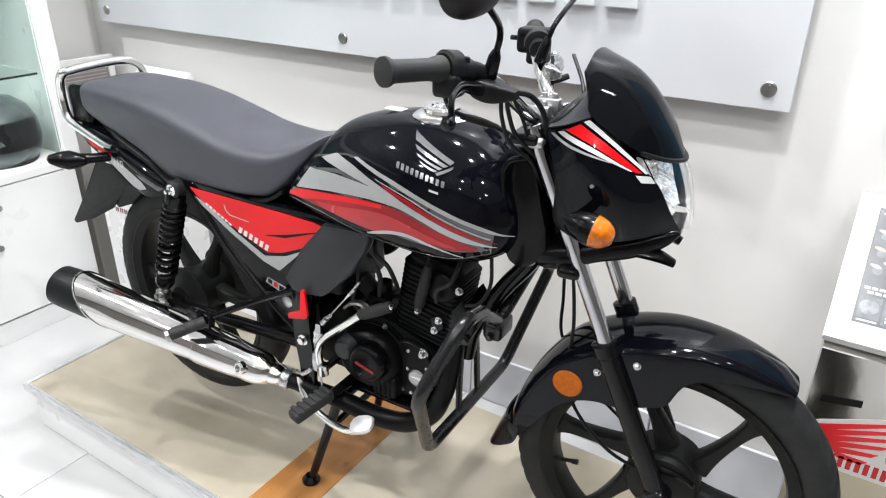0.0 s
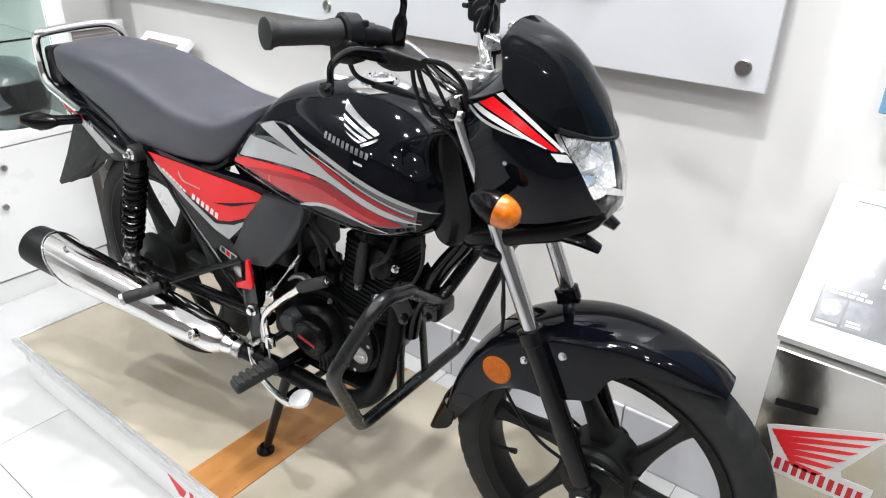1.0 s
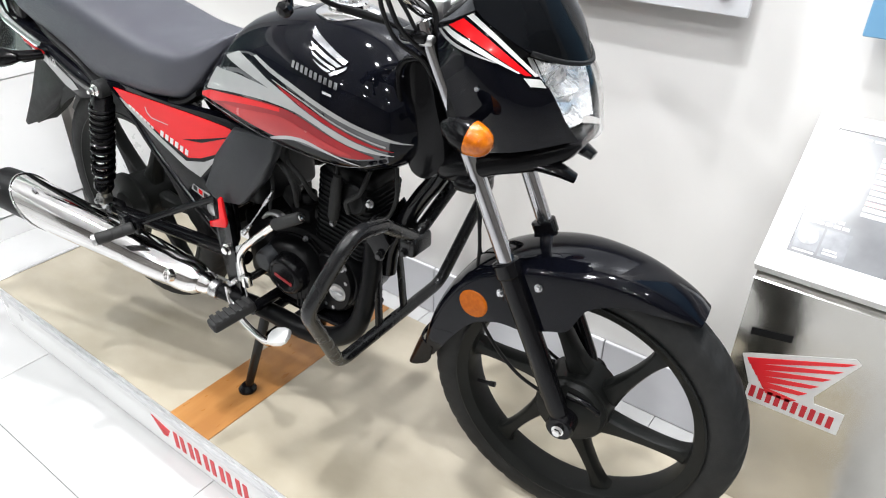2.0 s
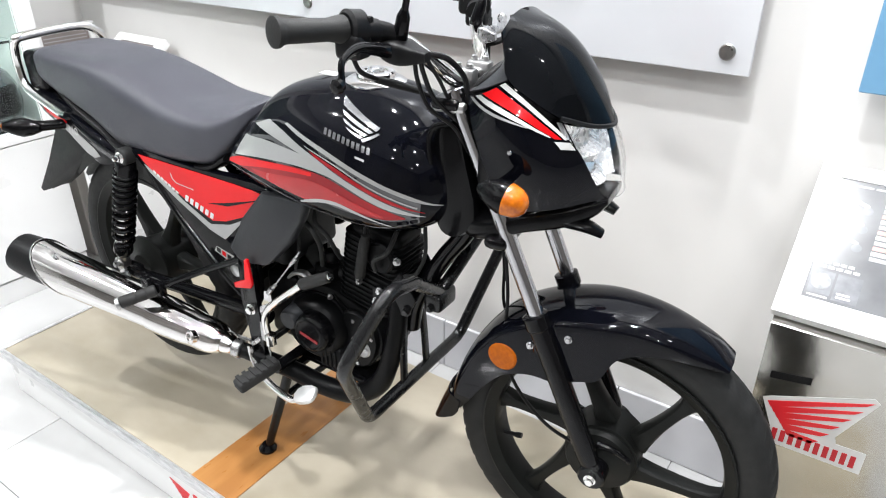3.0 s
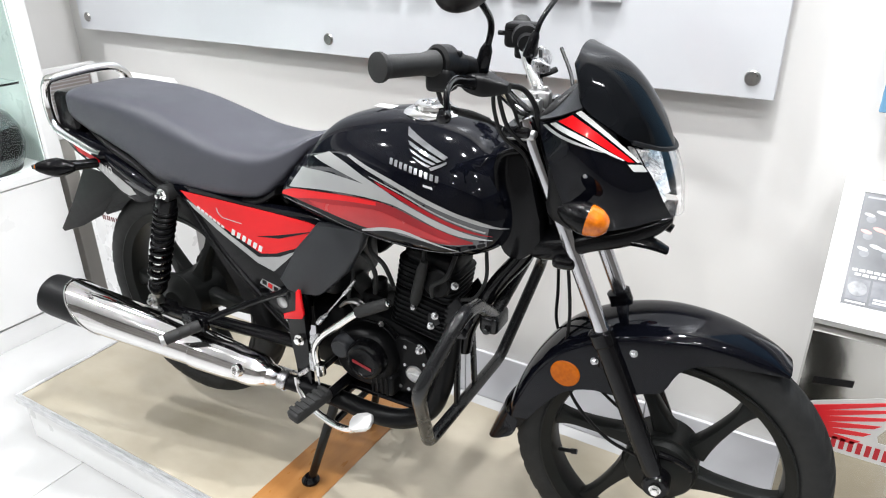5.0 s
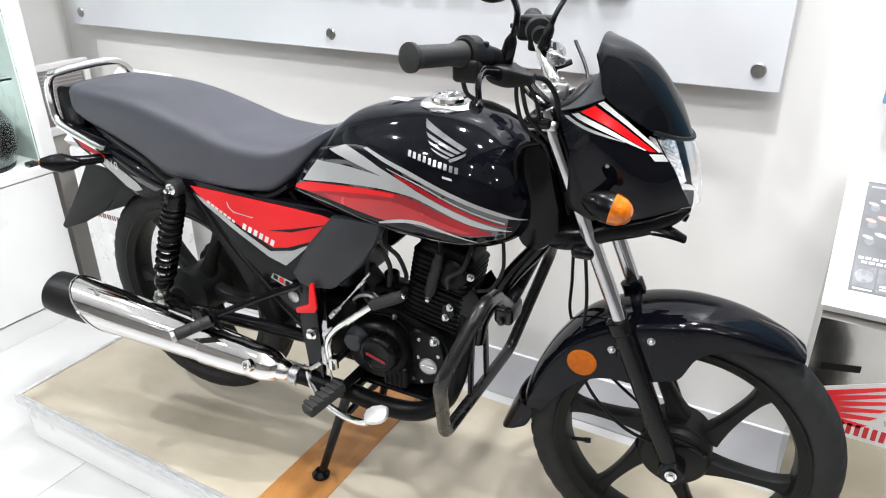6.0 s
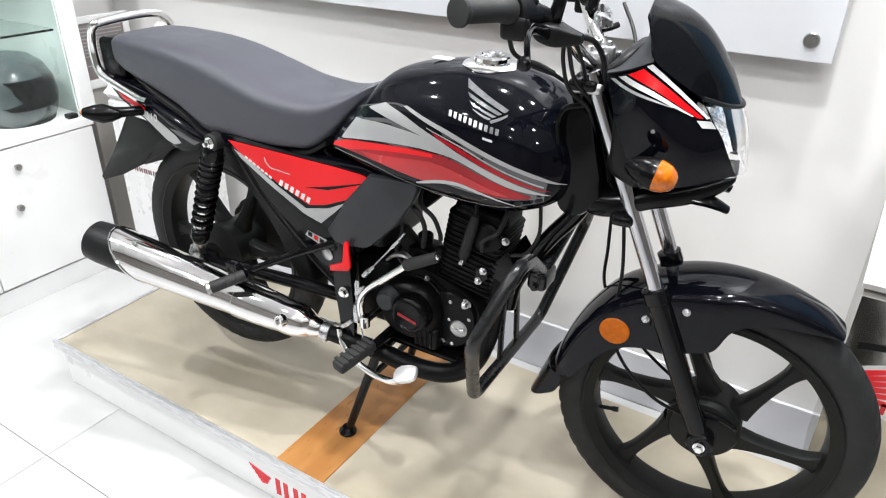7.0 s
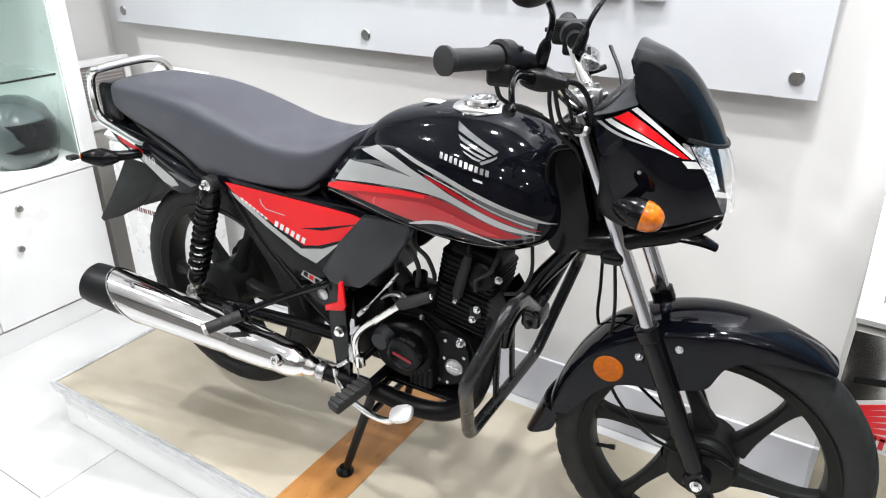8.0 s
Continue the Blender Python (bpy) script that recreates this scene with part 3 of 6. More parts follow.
part("headstock", rod((0.915, 0, 0.955), (0.995, 0, 0.745), 0.032, sides=24, bevel=0.004), FRAME_PAINT, bike)


# ---- mudguards
def fender(c, arcs, halves, n=44):
    """A mudguard about an axle; arcs: rows of (degrees, radius, depth of the side), halves: half width at its ends and middle."""
    rows = []
    A = spline(arcs, 8)
    m = len(A) - 1
    for k, (deg, r, d) in enumerate(A):
        u = k / m
        a = radians(deg)
        hw = (halves[0] + (halves[1] - halves[0]) * math.sin(math.pi / 2 * min(1, u * 2.2))) if u < 0.5 else (halves[2] + (halves[1] - halves[2]) * math.sin(math.pi / 2 * min(1, (1 - u) * 2.2)))
        row = []
        for s in range(-10, 11):
            f = s / 10
            g = min(1.0, abs(f) / 0.7)
            y = hw * math.copysign(math.sin(g * math.pi / 2), f)
            dr = 0.022 * min(1.0, 0.35 + 5 * u) * (1 - math.cos(g * math.pi / 2)) + (max(0.0, d) * (abs(f) - 0.7) / 0.3 if abs(f) > 0.7 else 0.0)
            row.append(Vector((c.x + (r - dr) * math.cos(a), c.y + y, c.z + (r - dr) * math.sin(a))))
        rows.append(row)
    bm = bmesh.new()
    loops(bm, rows, closed=False, caps=False)
    bmesh.ops.recalc_face_normals(bm, faces=bm.faces)
    bmesh.ops.solidify(bm, geom=list(bm.faces), thickness=0.003)
    return bm


FRONT_ARC = [(55, 0.333, 0.0), (62, 0.336, 0.008), (74, 0.335, 0.024), (87, 0.333, 0.054), (94, 0.332, 0.102), (104, 0.332, 0.111), (118, 0.334, 0.114), (130, 0.336, 0.088), (142, 0.331, 0.062), (156, 0.326, 0.045), (168, 0.326, 0.030), (176, 0.330, 0.016)]
ff = part("front_mudguard", steer(fender(FA, FRONT_ARC, (0.036, 0.079, 0.060))), BLACK_PAINT, bike, "glossy black front mudguard", 60)
FLARE = [[(0.948, -0.061, 0.352), (0.919, -0.052, 0.360), (0.905, 0.0, 0.352)], [(0.936, -0.057, 0.308), (0.901, -0.046, 0.318), (0.889, 0.0, 0.308)], [(0.906, -0.051, 0.282), (0.881, -0.040, 0.270), (0.873, 0.0, 0.262)]]
part("mudguard_flap", steer(sheet([r + [(x, -y, z) for x, y, z in r[-2::-1]] for r in FLARE], 0.004)), BLACK_PAINT, ff, "flared glossy tail of the mudguard", 60)
for x, z in ((1.164, 0.586), (1.095, 0.551)):
    part("bolt", steer(bolt((x, -0.079, z), (0, -1, 0), 0.0055, 0.008)), STEEL, ff)
for s in (-1, 1):
    part("reflector", steer(lathe([(0, 0.030), (0.007, 0.030), (0.010, 0.027), (0.011, 0.0)], (1.041, s * 0.070, 0.506), (-0.06, s, 0), 32)), ORANGE, ff, "round orange reflector")
part("rear_mudguard", merge(fender(RA, [(72, 0.345, 0.02), (95, 0.350, 0.03), (118, 0.352, 0.03), (135, 0.352, 0.02)], (0.07, 0.075, 0.07)),
                            sheet([[(-0.20, -0.07, 0.69), (-0.235, 0, 0.70), (-0.20, 0.07, 0.69)], [(-0.34, -0.07, 0.64), (-0.37, 0, 0.645), (-0.34, 0.07, 0.64)], [(-0.455, -0.055, 0.53), (-0.475, 0, 0.53), (-0.455, 0.055, 0.53)], [(-0.515, -0.03, 0.478), (-0.522, 0, 0.478), (-0.515, 0.03, 0.478)]], 0.004),
                            *[plate([(-0.315, 0.715), (-0.14, 0.70), (-0.165, 0.665), (-0.225, 0.640), (-0.285, 0.580), (-0.385, 0.528), (-0.478, 0.492), (-0.488, 0.500), (-0.40, 0.60)], y, y + 0.006, 0.002) for y in (-0.074, 0.068)]), MUD_PLASTIC, bike, "dark grey plastic rear mudguard", 60)

# ---- black mass between the rear wheel and the side covers
part("inner_mudguard", fender(RA, [(2, 0.342, 0.04), (20, 0.340, 0.05), (45, 0.340, 0.05), (74, 0.345, 0.03)], (0.072, 0.076, 0.072)), BLACK_PLASTIC, bike, "black inner mudguard", 60)
part("battery_box", merge(box((0.315, -0.085, 0.50), (0.42, 0.085, 0.70), 0.012, 3), box((0.30, -0.070, 0.56), (0.325, 0.070, 0.69), 0.006, 2)), BLACK_PLASTIC, bike, "black battery box")
for s in (-1, 1):
    gusset = plate(smooth_outline([(0.10, 0.715), (0.30, 0.70), (0.43, 0.60), (0.44, 0.44), (0.385, 0.415), (0.352, 0.452), (0.268, 0.548), (0.185, 0.605)], 4), 0.094, 0.106, 0.004)
    part("frame_gusset", mirrored(gusset) if s < 0 else gusset, FRAME_PAINT, bike, "black pressed frame plate")

# ---- tank
TANK = [(0.393, 0.772, 0.80, 0.088, 0.35), (0.402, 0.757, 0.84, 0.108, 0.34), (0.425, 0.748, 0.872, 0.115, 0.25), (0.46, 0.738, 0.900, 0.124, 0.12), (0.52, 0.728, 0.935, 0.135, 0.0), (0.60, 0.720, 0.960, 0.144, 0.0), (0.69, 0.714, 0.972, 0.150, 0.0),
        (0.78, 0.712, 0.966, 0.149, 0.0), (0.85, 0.720, 0.943, 0.138, 0.0), (0.905, 0.745, 0.900, 0.112, 0.0), (0.938, 0.785, 0.855, 0.062, 0.0)]
tank = part("fuel_tank", shell(TANK, 7, e=2.25, mid=0.34, eb=3.6, ring=72), BLACK_PAINT, bike, "glossy black fuel tank with red and silver stripes", 60)
cap = part("fuel_cap", merge(lathe([(0, 0.058), (0.005, 0.0585), (0.010, 0.050), (0.012, 0.040), (0.0125, 0.0)], (0.722, 0, 0.962), (0.02, 0, 1), 40),
                             lathe([(0, 0.037), (0.009, 0.037), (0.012, 0.034), (0.012, 0.024), (0.009, 0.022), (0.009, 0.0)], (0.722, 0, 0.973), (0.02, 0, 1), 32)), CHROME, tank, "round chrome fuel cap")
part("cap_lock", merge(box((0.714, -0.018, 0.982), (0.730, 0.018, 0.988), 0.003, 2), rod((0.722, 0, 0.98), (0.722, 0, 0.990), 0.009, sides=16, bevel=0.001)), STEEL, cap)
part("tank_sticker", box((0.598, -0.02, 0.9655), (0.640, 0.004, 0.9675)), DECAL_WHITE, tank, "small white sticker", 0).matrix_local = pose(0, 0, 0.0, 0, 0, 0)
part("nose_trim", tube([(0.910, -0.080, 0.80), (0.903, -0.086, 0.852), (0.898, -0.086, 0.900), (0.901, -0.085, 0.920), (0.912, -0.083, 0.933), (0.940, -0.078, 0.940)], 0.0055, 5, 12), GLOSS_PLASTIC, tank)
for s in (-1, 1):
    sh = plate(smooth_outline([(0.897, 0.905), (0.912, 0.932), (0.945, 0.936), (0.968, 0.86), (0.985, 0.775), (0.945, 0.728), (0.905, 0.745), (0.904, 0.83)], 4), 0.045, 0.078, 0.010)
    part("tank_shroud", mirrored(sh) if s < 0 else sh, GLOSS_PLASTIC, tank, "black shroud at the tank's nose")

# ---- seat
SEAT = [(-0.296, 0.872, 0.912, 0.078), (-0.284, 0.855, 0.927, 0.098), (-0.235, 0.832, 0.933, 0.107), (-0.15, 0.806, 0.933, 0.113), (-0.06, 0.775, 0.930, 0.118), (0.01, 0.738, 0.922, 0.121), (0.06, 0.729, 0.912, 0.123), (0.14, 0.729, 0.891, 0.125),
        (0.22, 0.733, 0.870, 0.125), (0.29, 0.740, 0.862, 0.124), (0.345, 0.750, 0.862, 0.118), (0.39, 0.785, 0.870, 0.108), (0.43, 0.828, 0.884, 0.094), (0.462, 0.868, 0.898, 0.072), (0.48, 0.89, 0.903, 0.04)]
seat = part("seat", shell(SEAT, 6, e=4.2, mid=0.5, eb=5.0, ring=96), VINYL, bike, "dark grey vinyl dual seat", 60)
part("seat_base", shell([(-0.27, 0.845, 0.86, 0.085), (-0.15, 0.793, 0.815, 0.108), (-0.04, 0.752, 0.775, 0.114), (0.04, 0.720, 0.735, 0.119), (0.2, 0.722, 0.738, 0.121), (0.33, 0.735, 0.752, 0.117), (0.385, 0.765, 0.785, 0.106)], 4, e=4, ring=32), BLACK_PLASTIC, seat)

# ---- side covers and tail
for s in (-1, 1):
    def flip(bm):
        return mirrored(bm) if s < 0 else bm
    cover = part("side_cover", flip(plate(smooth_outline([(0.085, 0.748), (0.30, 0.742), (0.53, 0.742), (0.52, 0.665), (0.44, 0.575), (0.372, 0.585), (0.26, 0.640), (0.15, 0.69)], 4), 0.10, 0.121, 0.006)), BLACK_PAINT, bike, "black side cover with red and silver panel")
    part("lower_cover", flip(plate([(0.515, 0.738), (0.632, 0.744), (0.634, 0.728), (0.620, 0.700), (0.585, 0.640), (0.515, 0.572), (0.500, 0.562), (0.443, 0.552), (0.414, 0.557), (0.394, 0.580), (0.451, 0.664)], 0.108, 0.134, 0.008)), GREY_PLASTIC, cover, "charcoal plastic cover")
    part("silver_edge", flip(plate([(0.126, 0.716), (0.150, 0.708), (0.25, 0.652), (0.330, 0.615), (0.395, 0.630), (0.445, 0.655), (0.41, 0.622), (0.372, 0.588), (0.325, 0.600), (0.23, 0.648), (0.145, 0.698)], 0.1215, 0.1228)), SILVER_PAINT, cover, "silver stripe", 0)
    part("red_panel", flip(plate([(0.110, 0.737), (0.30, 0.735), (0.42, 0.733), (0.485, 0.731), (0.532, 0.724), (0.522, 0.706), (0.45, 0.664), (0.385, 0.636), (0.34, 0.626), (0.25, 0.662), (0.165, 0.700), (0.13, 0.720)], 0.1215, 0.1235, 0.0008)), RED_PAINT, cover, "bright red panel", 0)
    part("pale_line", flip(merge(*[plate([(0.2190, 0.7150), (0.2215, 0.7150), (0.2245, 0.7035), (0.2220, 0.7030)], 0.1236, 0.1241), plate([(0.2220, 0.7030), (0.2245, 0.7035), (0.2360, 0.6945), (0.2350, 0.6925)], 0.1236, 0.1241), plate([(0.2350, 0.6925), (0.2360, 0.6945), (0.2930, 0.6905), (0.2930, 0.6890)], 0.1236, 0.1241)])), DECAL_GREY, cover, "thin pale curved line", 0)
    part("black_flash", flip(plate([(0.335, 0.668), (0.40, 0.684), (0.515, 0.718), (0.40, 0.676)], 0.1236, 0.1242)), BLACK_PAINT, cover, "black flash", 0)
    # plain bars in place of the model lettering
    part("lettering", flip(merge(*[plate([(0.158 + i * 0.0115, 0.7035 - i * 0.0056), (0.166 + i * 0.0115, 0.6998 - i * 0.0056), (0.168 + i * 0.0115, 0.7048 - i * 0.0056), (0.160 + i * 0.0115, 0.7085 - i * 0.0056)], 0.1236, 0.1244) for i in range(7)])), DECAL_WHITE, cover, "small white lettering bars", 0)
    part("lettering", flip(merge(*[plate([(0.256 + i * 0.0155, 0.657 - i * 0.0048), (0.265 + i * 0.0155, 0.6545 - i * 0.0048), (0.271 + i * 0.0155, 0.6685 - i * 0.0048), (0.262 + i * 0.0155, 0.671 - i * 0.0048)], 0.1236, 0.1244) for i in range(6)])), DECAL_WHITE, cover, "large white lettering bars", 0)
    part("badge", flip(plate([(0.3085, 0.5360), (0.3646, 0.5164), (0.3716, 0.5377), (0.3168, 0.5487)], 0.1045, 0.1082, 0.0006)), DECAL_GREY, cover, "small silver badge with dark and red bars", 0)
    for k, tone in enumerate((BLACK_PLASTIC, RED_PAINT, BLACK_PLASTIC)):
        x, z = 0.3170 + k * 0.0168, 0.5372 - k * 0.0048
        part("badge_bar", flip(plate([(x, z), (x + 0.012, z - 0.0032), (x + 0.0145, z + 0.0085), (x + 0.0025, z + 0.0117)], 0.1083, 0.1088)), tone, cover, "badge lettering bar", 0)
    tail = part("tail_panel", flip(plate(smooth_outline([(-0.30, 0.822), (-0.16, 0.800), (-0.02, 0.752), (0.02, 0.730), (0.0, 0.694), (-0.055, 0.672), (-0.11, 0.676), (-0.19, 0.728), (-0.30, 0.786)], 4), 0.085, 0.108, 0.006)), BLACK_PAINT, bike, "black tail panel with silver and red graphics")
    part("silver_stripe", flip(plate([(-0.242, 0.762), (-0.190, 0.733), (-0.125, 0.690), (-0.098, 0.682), (-0.072, 0.690), (-0.088, 0.706), (-0.150, 0.738), (-0.215, 0.766)], 0.1083, 0.1092)), SILVER_PAINT, tail, "silver stripe", 0)
    part("grey_stripe", flip(plate([(-0.108, 0.7235), (-0.080, 0.7085), (-0.026, 0.6935), (-0.002, 0.705), (-0.050, 0.718)], 0.1083, 0.1090)), DARK_SILVER, tail, "charcoal stripe", 0)
    part("red_stripe", flip(plate([(-0.280, 0.790), (-0.266, 0.774), (-0.196, 0.750), (-0.186, 0.760), (-0.225, 0.778)], 0.1083, 0.1095)), RED_PAINT, tail, "red stripe", 0)
    part("upper_fairing", flip(tube([(-0.175, 0.108, 0.785), (-0.10, 0.111, 0.756), (-0.02, 0.111, 0.727), (0.035, 0.106, 0.708)], [0.006, 0.015, 0.016, 0.006], 6, 14)), BLACK_PAINT, tail, "glossy black fairing under the seat")
    digits = text_mesh("110", 0.027)
    digits.transform(Matrix.Translation((-0.187, -0.1096, 0.7352)) @ Matrix.Rotation(radians(6), 4, "Y") @ Matrix.Rotation(radians(90), 4, "X"))
    if s > 0:
        digits.transform(Matrix.Translation((-0.31, 0, 0)) @ Matrix.Rotation(radians(180), 4, "Z"))
    part("number", digits, DECAL_WHITE, tail, "white number lettering", 0)
part("tail_lamp", box((-0.325, -0.07, 0.775), (-0.285, 0.07, 0.825), 0.012, 3), RED_LENS, bike, "red tail lamp")

# ---- grab rail
RAIL = [(-0.158, -0.118, 0.783), (-0.185, -0.117, 0.785), (-0.25, -0.112, 0.800), (-0.318, -0.108, 0.818), (-0.339, -0.106, 0.830), (-0.350, -0.105, 0.850), (-0.352, -0.105, 0.89), (-0.340, -0.108, 0.928), (-0.328, -0.108, 0.944), (-0.322, -0.096, 0.952), (-0.326, 0.0, 0.956)]
rail = part("grab_rail", tube(RAIL + [(-0.326, 0.07, 0.954), (-0.327, 0.102, 0.942), (-0.332, 0.128, 0.914), (-0.342, 0.132, 0.87), (-0.335, 0.127, 0.826), (-0.30, 0.119, 0.80), (-0.165, 0.118, 0.768)], 0.0112, 6, 16), CHROME, bike, "chrome tubular grab rail")
part("rail_bracket", merge(box((-0.30, -0.10, 0.80), (-0.20, 0.10, 0.815), 0.004, 2), box((-0.343, -0.097, 0.815), (-0.262, 0.097, 0.918), 0.014, 3)), GLOSS_PLASTIC, rail)

# ---- headlight cowl
SIDE_PANEL = [[(0.965, -0.085, 0.995), (1.006, -0.122, 1.012), (1.041, -0.117, 1.03)], [(0.985, -0.116, 0.96), (1.045, -0.134, 0.972), (1.098, -0.106, 0.984)], [(1.003, -0.124, 0.92), (1.075, -0.132, 0.922), (1.150, -0.092, 0.937)],
              [(1.022, -0.122, 0.875), (1.10, -0.120, 0.872), (1.178, -0.078, 0.885)], [(1.050, -0.106, 0.818), (1.12, -0.103, 0.834), (1.192, -0.055, 0.850)]]
cowl = part("headlight_cowl", steer(sheet(SIDE_PANEL, 0.004, 8, 8)), BLACK_PAINT, bike, "glossy black headlight cowl with striped sides", 60)
part("cowl_side", steer(sheet(SIDE_PANEL, 0.004, 8, 8, True)), BLACK_PAINT, cowl, "", 60)
HALF_VISOR = [[(1.122, -0.093, 0.980), (1.160, -0.05, 0.962), (1.180, 0, 0.955)], [(1.094, -0.107, 0.999), (1.138, -0.06, 1.008), (1.154, 0, 1.009)], [(1.045, -0.117, 1.034), (1.094, -0.067, 1.056), (1.116, 0, 1.063)],
              [(1.031, -0.104, 1.072), (1.058, -0.058, 1.090), (1.074, 0, 1.097)], [(1.021, -0.089, 1.097), (1.018, -0.048, 1.113), (1.016, 0, 1.118)]]
part("visor", steer(sheet([r + [(x, -y, z) for x, y, z in r[-2::-1]] for r in HALF_VISOR], 0.004, 7, 7)), SMOKE, cowl, "smoked dark visor", 60)
part("visor_lip", steer(tube([HALF_VISOR[0][0], HALF_VISOR[0][1], HALF_VISOR[0][2], (1.160, 0.05, 0.962), (1.122, 0.093, 0.980)], 0.004, 5, 8)), BLACK_PLASTIC, cowl)
FLAP = [[(0.963, -0.080, 0.996), (1.003, -0.104, 1.012), (1.043, -0.113, 1.032)], [(0.985, -0.045, 1.015), (1.012, -0.070, 1.036), (1.036, -0.102, 1.058)], [(1.004, 0.0, 1.028), (1.018, -0.035, 1.052), (1.029, -0.098, 1.078)]]
part("visor_inner", steer(merge(sheet(FLAP, 0.003), sheet(FLAP, 0.003, mirrored=True))), GREY_PLASTIC, cowl, "dark grey inner visor panel", 60)
part("instrument_panel", steer(shell([(0.955, 0.985, 1.0, 0.06), (0.975, 0.985, 1.022, 0.078), (0.995, 0.985, 1.04, 0.07), (1.01, 0.99, 1.045, 0.05)], 4, e=4, ring=32)), BLACK_PLASTIC, cowl)
part("reflector_bowl", steer(merge(sheet([[(1.116, -0.086, 0.972), (1.128, -0.045, 0.955), (1.140, 0, 0.945), (1.128, 0.045, 0.955), (1.116, 0.086, 0.972)], [(1.148, -0.082, 0.918), (1.125, -0.045, 0.918), (1.115, 0, 0.918), (1.125, 0.045, 0.918), (1.148, 0.082, 0.918)], [(1.160, -0.076, 0.89), (1.135, -0.045, 0.89), (1.118, 0, 0.89), (1.135, 0.045, 0.89), (1.160, 0.076, 0.89)], [(1.178, -0.052, 0.856), (1.162, -0.03, 0.853), (1.155, 0, 0.851), (1.162, 0.03, 0.853), (1.178, 0.052, 0.856)]], 0.003),
                                   sheet([[(1.12, -0.07, 0.925), (1.14, 0.0, 0.917), (1.12, 0.07, 0.925)], [(1.14, -0.072, 0.912), (1.162, 0, 0.905), (1.14, 0.072, 0.912)]], 0.003), sheet([[(1.14, -0.06, 0.875), (1.155, 0.0, 0.87), (1.14, 0.06, 0.875)], [(1.155, -0.062, 0.862), (1.175, 0, 0.857), (1.155, 0.062, 0.862)]], 0.003),
                                   lathe([(0, 0.016), (0.02, 0.014), (0.035, 0.010), (0.04, 0.0)], (1.12, 0, 0.900), (1, 0, -0.1), 20))), REFLECTOR, cowl, "chrome headlight reflector")
part("headlight_lens", steer(sheet([[(1.123, -0.092, 0.978), (1.162, -0.05, 0.959), (1.182, 0, 0.952), (1.162, 0.05, 0.959), (1.123, 0.092, 0.978)], [(1.150, -0.090, 0.935), (1.180, -0.05, 0.928), (1.193, 0, 0.925), (1.180, 0.05, 0.928), (1.150, 0.090, 0.935)], [(1.170, -0.082, 0.895), (1.193, -0.046, 0.892), (1.202, 0, 0.891), (1.193, 0.046, 0.892), (1.170, 0.082, 0.895)],
                                    [(1.192, -0.055, 0.852), (1.204, -0.03, 0.846), (1.208, 0, 0.844), (1.204, 0.03, 0.846), (1.192, 0.055, 0.852)]], 0.003, 6, 6)), LENS, cowl, "clear headlight lens", 60).visible_shadow = False
part("chin", steer(merge(shell([(0.930, 0.745, 0.775, 0.050), (0.96, 0.730, 0.785, 0.075), (1.01, 0.738, 0.80, 0.092), (1.07, 0.766, 0.824, 0.093), (1.13, 0.782, 0.838, 0.076), (1.175, 0.806, 0.848, 0.055), (1.195, 0.832, 0.850, 0.046)], 5, e=3, ring=36),
                         tube([(1.13, -0.055, 0.80), (1.165, -0.05, 0.795), (1.192, -0.043, 0.783)], [0.014, 0.013, 0.009], 4, 8, flat=(1.4, 0.8)), tube([(1.13, 0.055, 0.80), (1.165, 0.052, 0.795), (1.190, 0.05, 0.785)], [0.014, 0.013, 0.009], 4, 8, flat=(1.4, 0.8)))), GLOSS_PLASTIC, cowl, "black lower chin with two prongs", 50)
part("lamp_bucket", steer(shell([(0.975, 0.86, 0.93, 0.05), (0.99, 0.82, 0.97, 0.098), (1.03, 0.80, 0.985, 0.112), (1.06, 0.815, 0.96, 0.105), (1.075, 0.83, 0.94, 0.09)], 4, e=3.5, ring=32)), BLACK_PLASTIC, cowl, "black headlight bucket")
part("rivet", steer(lathe([(0, 0.004), (0.003, 0.003)], (1.06, -0.136, 0.93), (0, -1, 0), 12)), STEEL, cowl)

# ---- front and rear indicators
def indicator(name, base, tip, axis, amber, fix):
    base, tip = Vector(base), Vector(tip)
    ind = part(name, fix(merge(tube([base, base.lerp(tip, 0.5), tip], [0.009, 0.011, 0.014], 4, 14), lathe([(-0.046, 0.006), (-0.036, 0.015), (-0.020, 0.0225), (-0.004, 0.0258), (0.004, 0.0258)], tip, axis, 28))), GLOSS_PLASTIC, bike, "black turn indicator")
    part("lens", fix(lathe([(0.0042, 0.0256), (0.010, 0.0252), (0.022, 0.0220), (0.031, 0.0160), (0.036, 0.0090), (0.037, 0.0)], tip, axis, 28)), amber, ind, "amber lens")


indicator("front_indicator", (1.03, -0.115, 0.86), (1.078, -0.190, 0.880), (1.0, -0.06, -0.20), AMBER, steer)
indicator("front_indicator", (1.03, 0.115, 0.86), (1.078, 0.190, 0.880), (1.0, 0.06, -0.20), AMBER, steer)
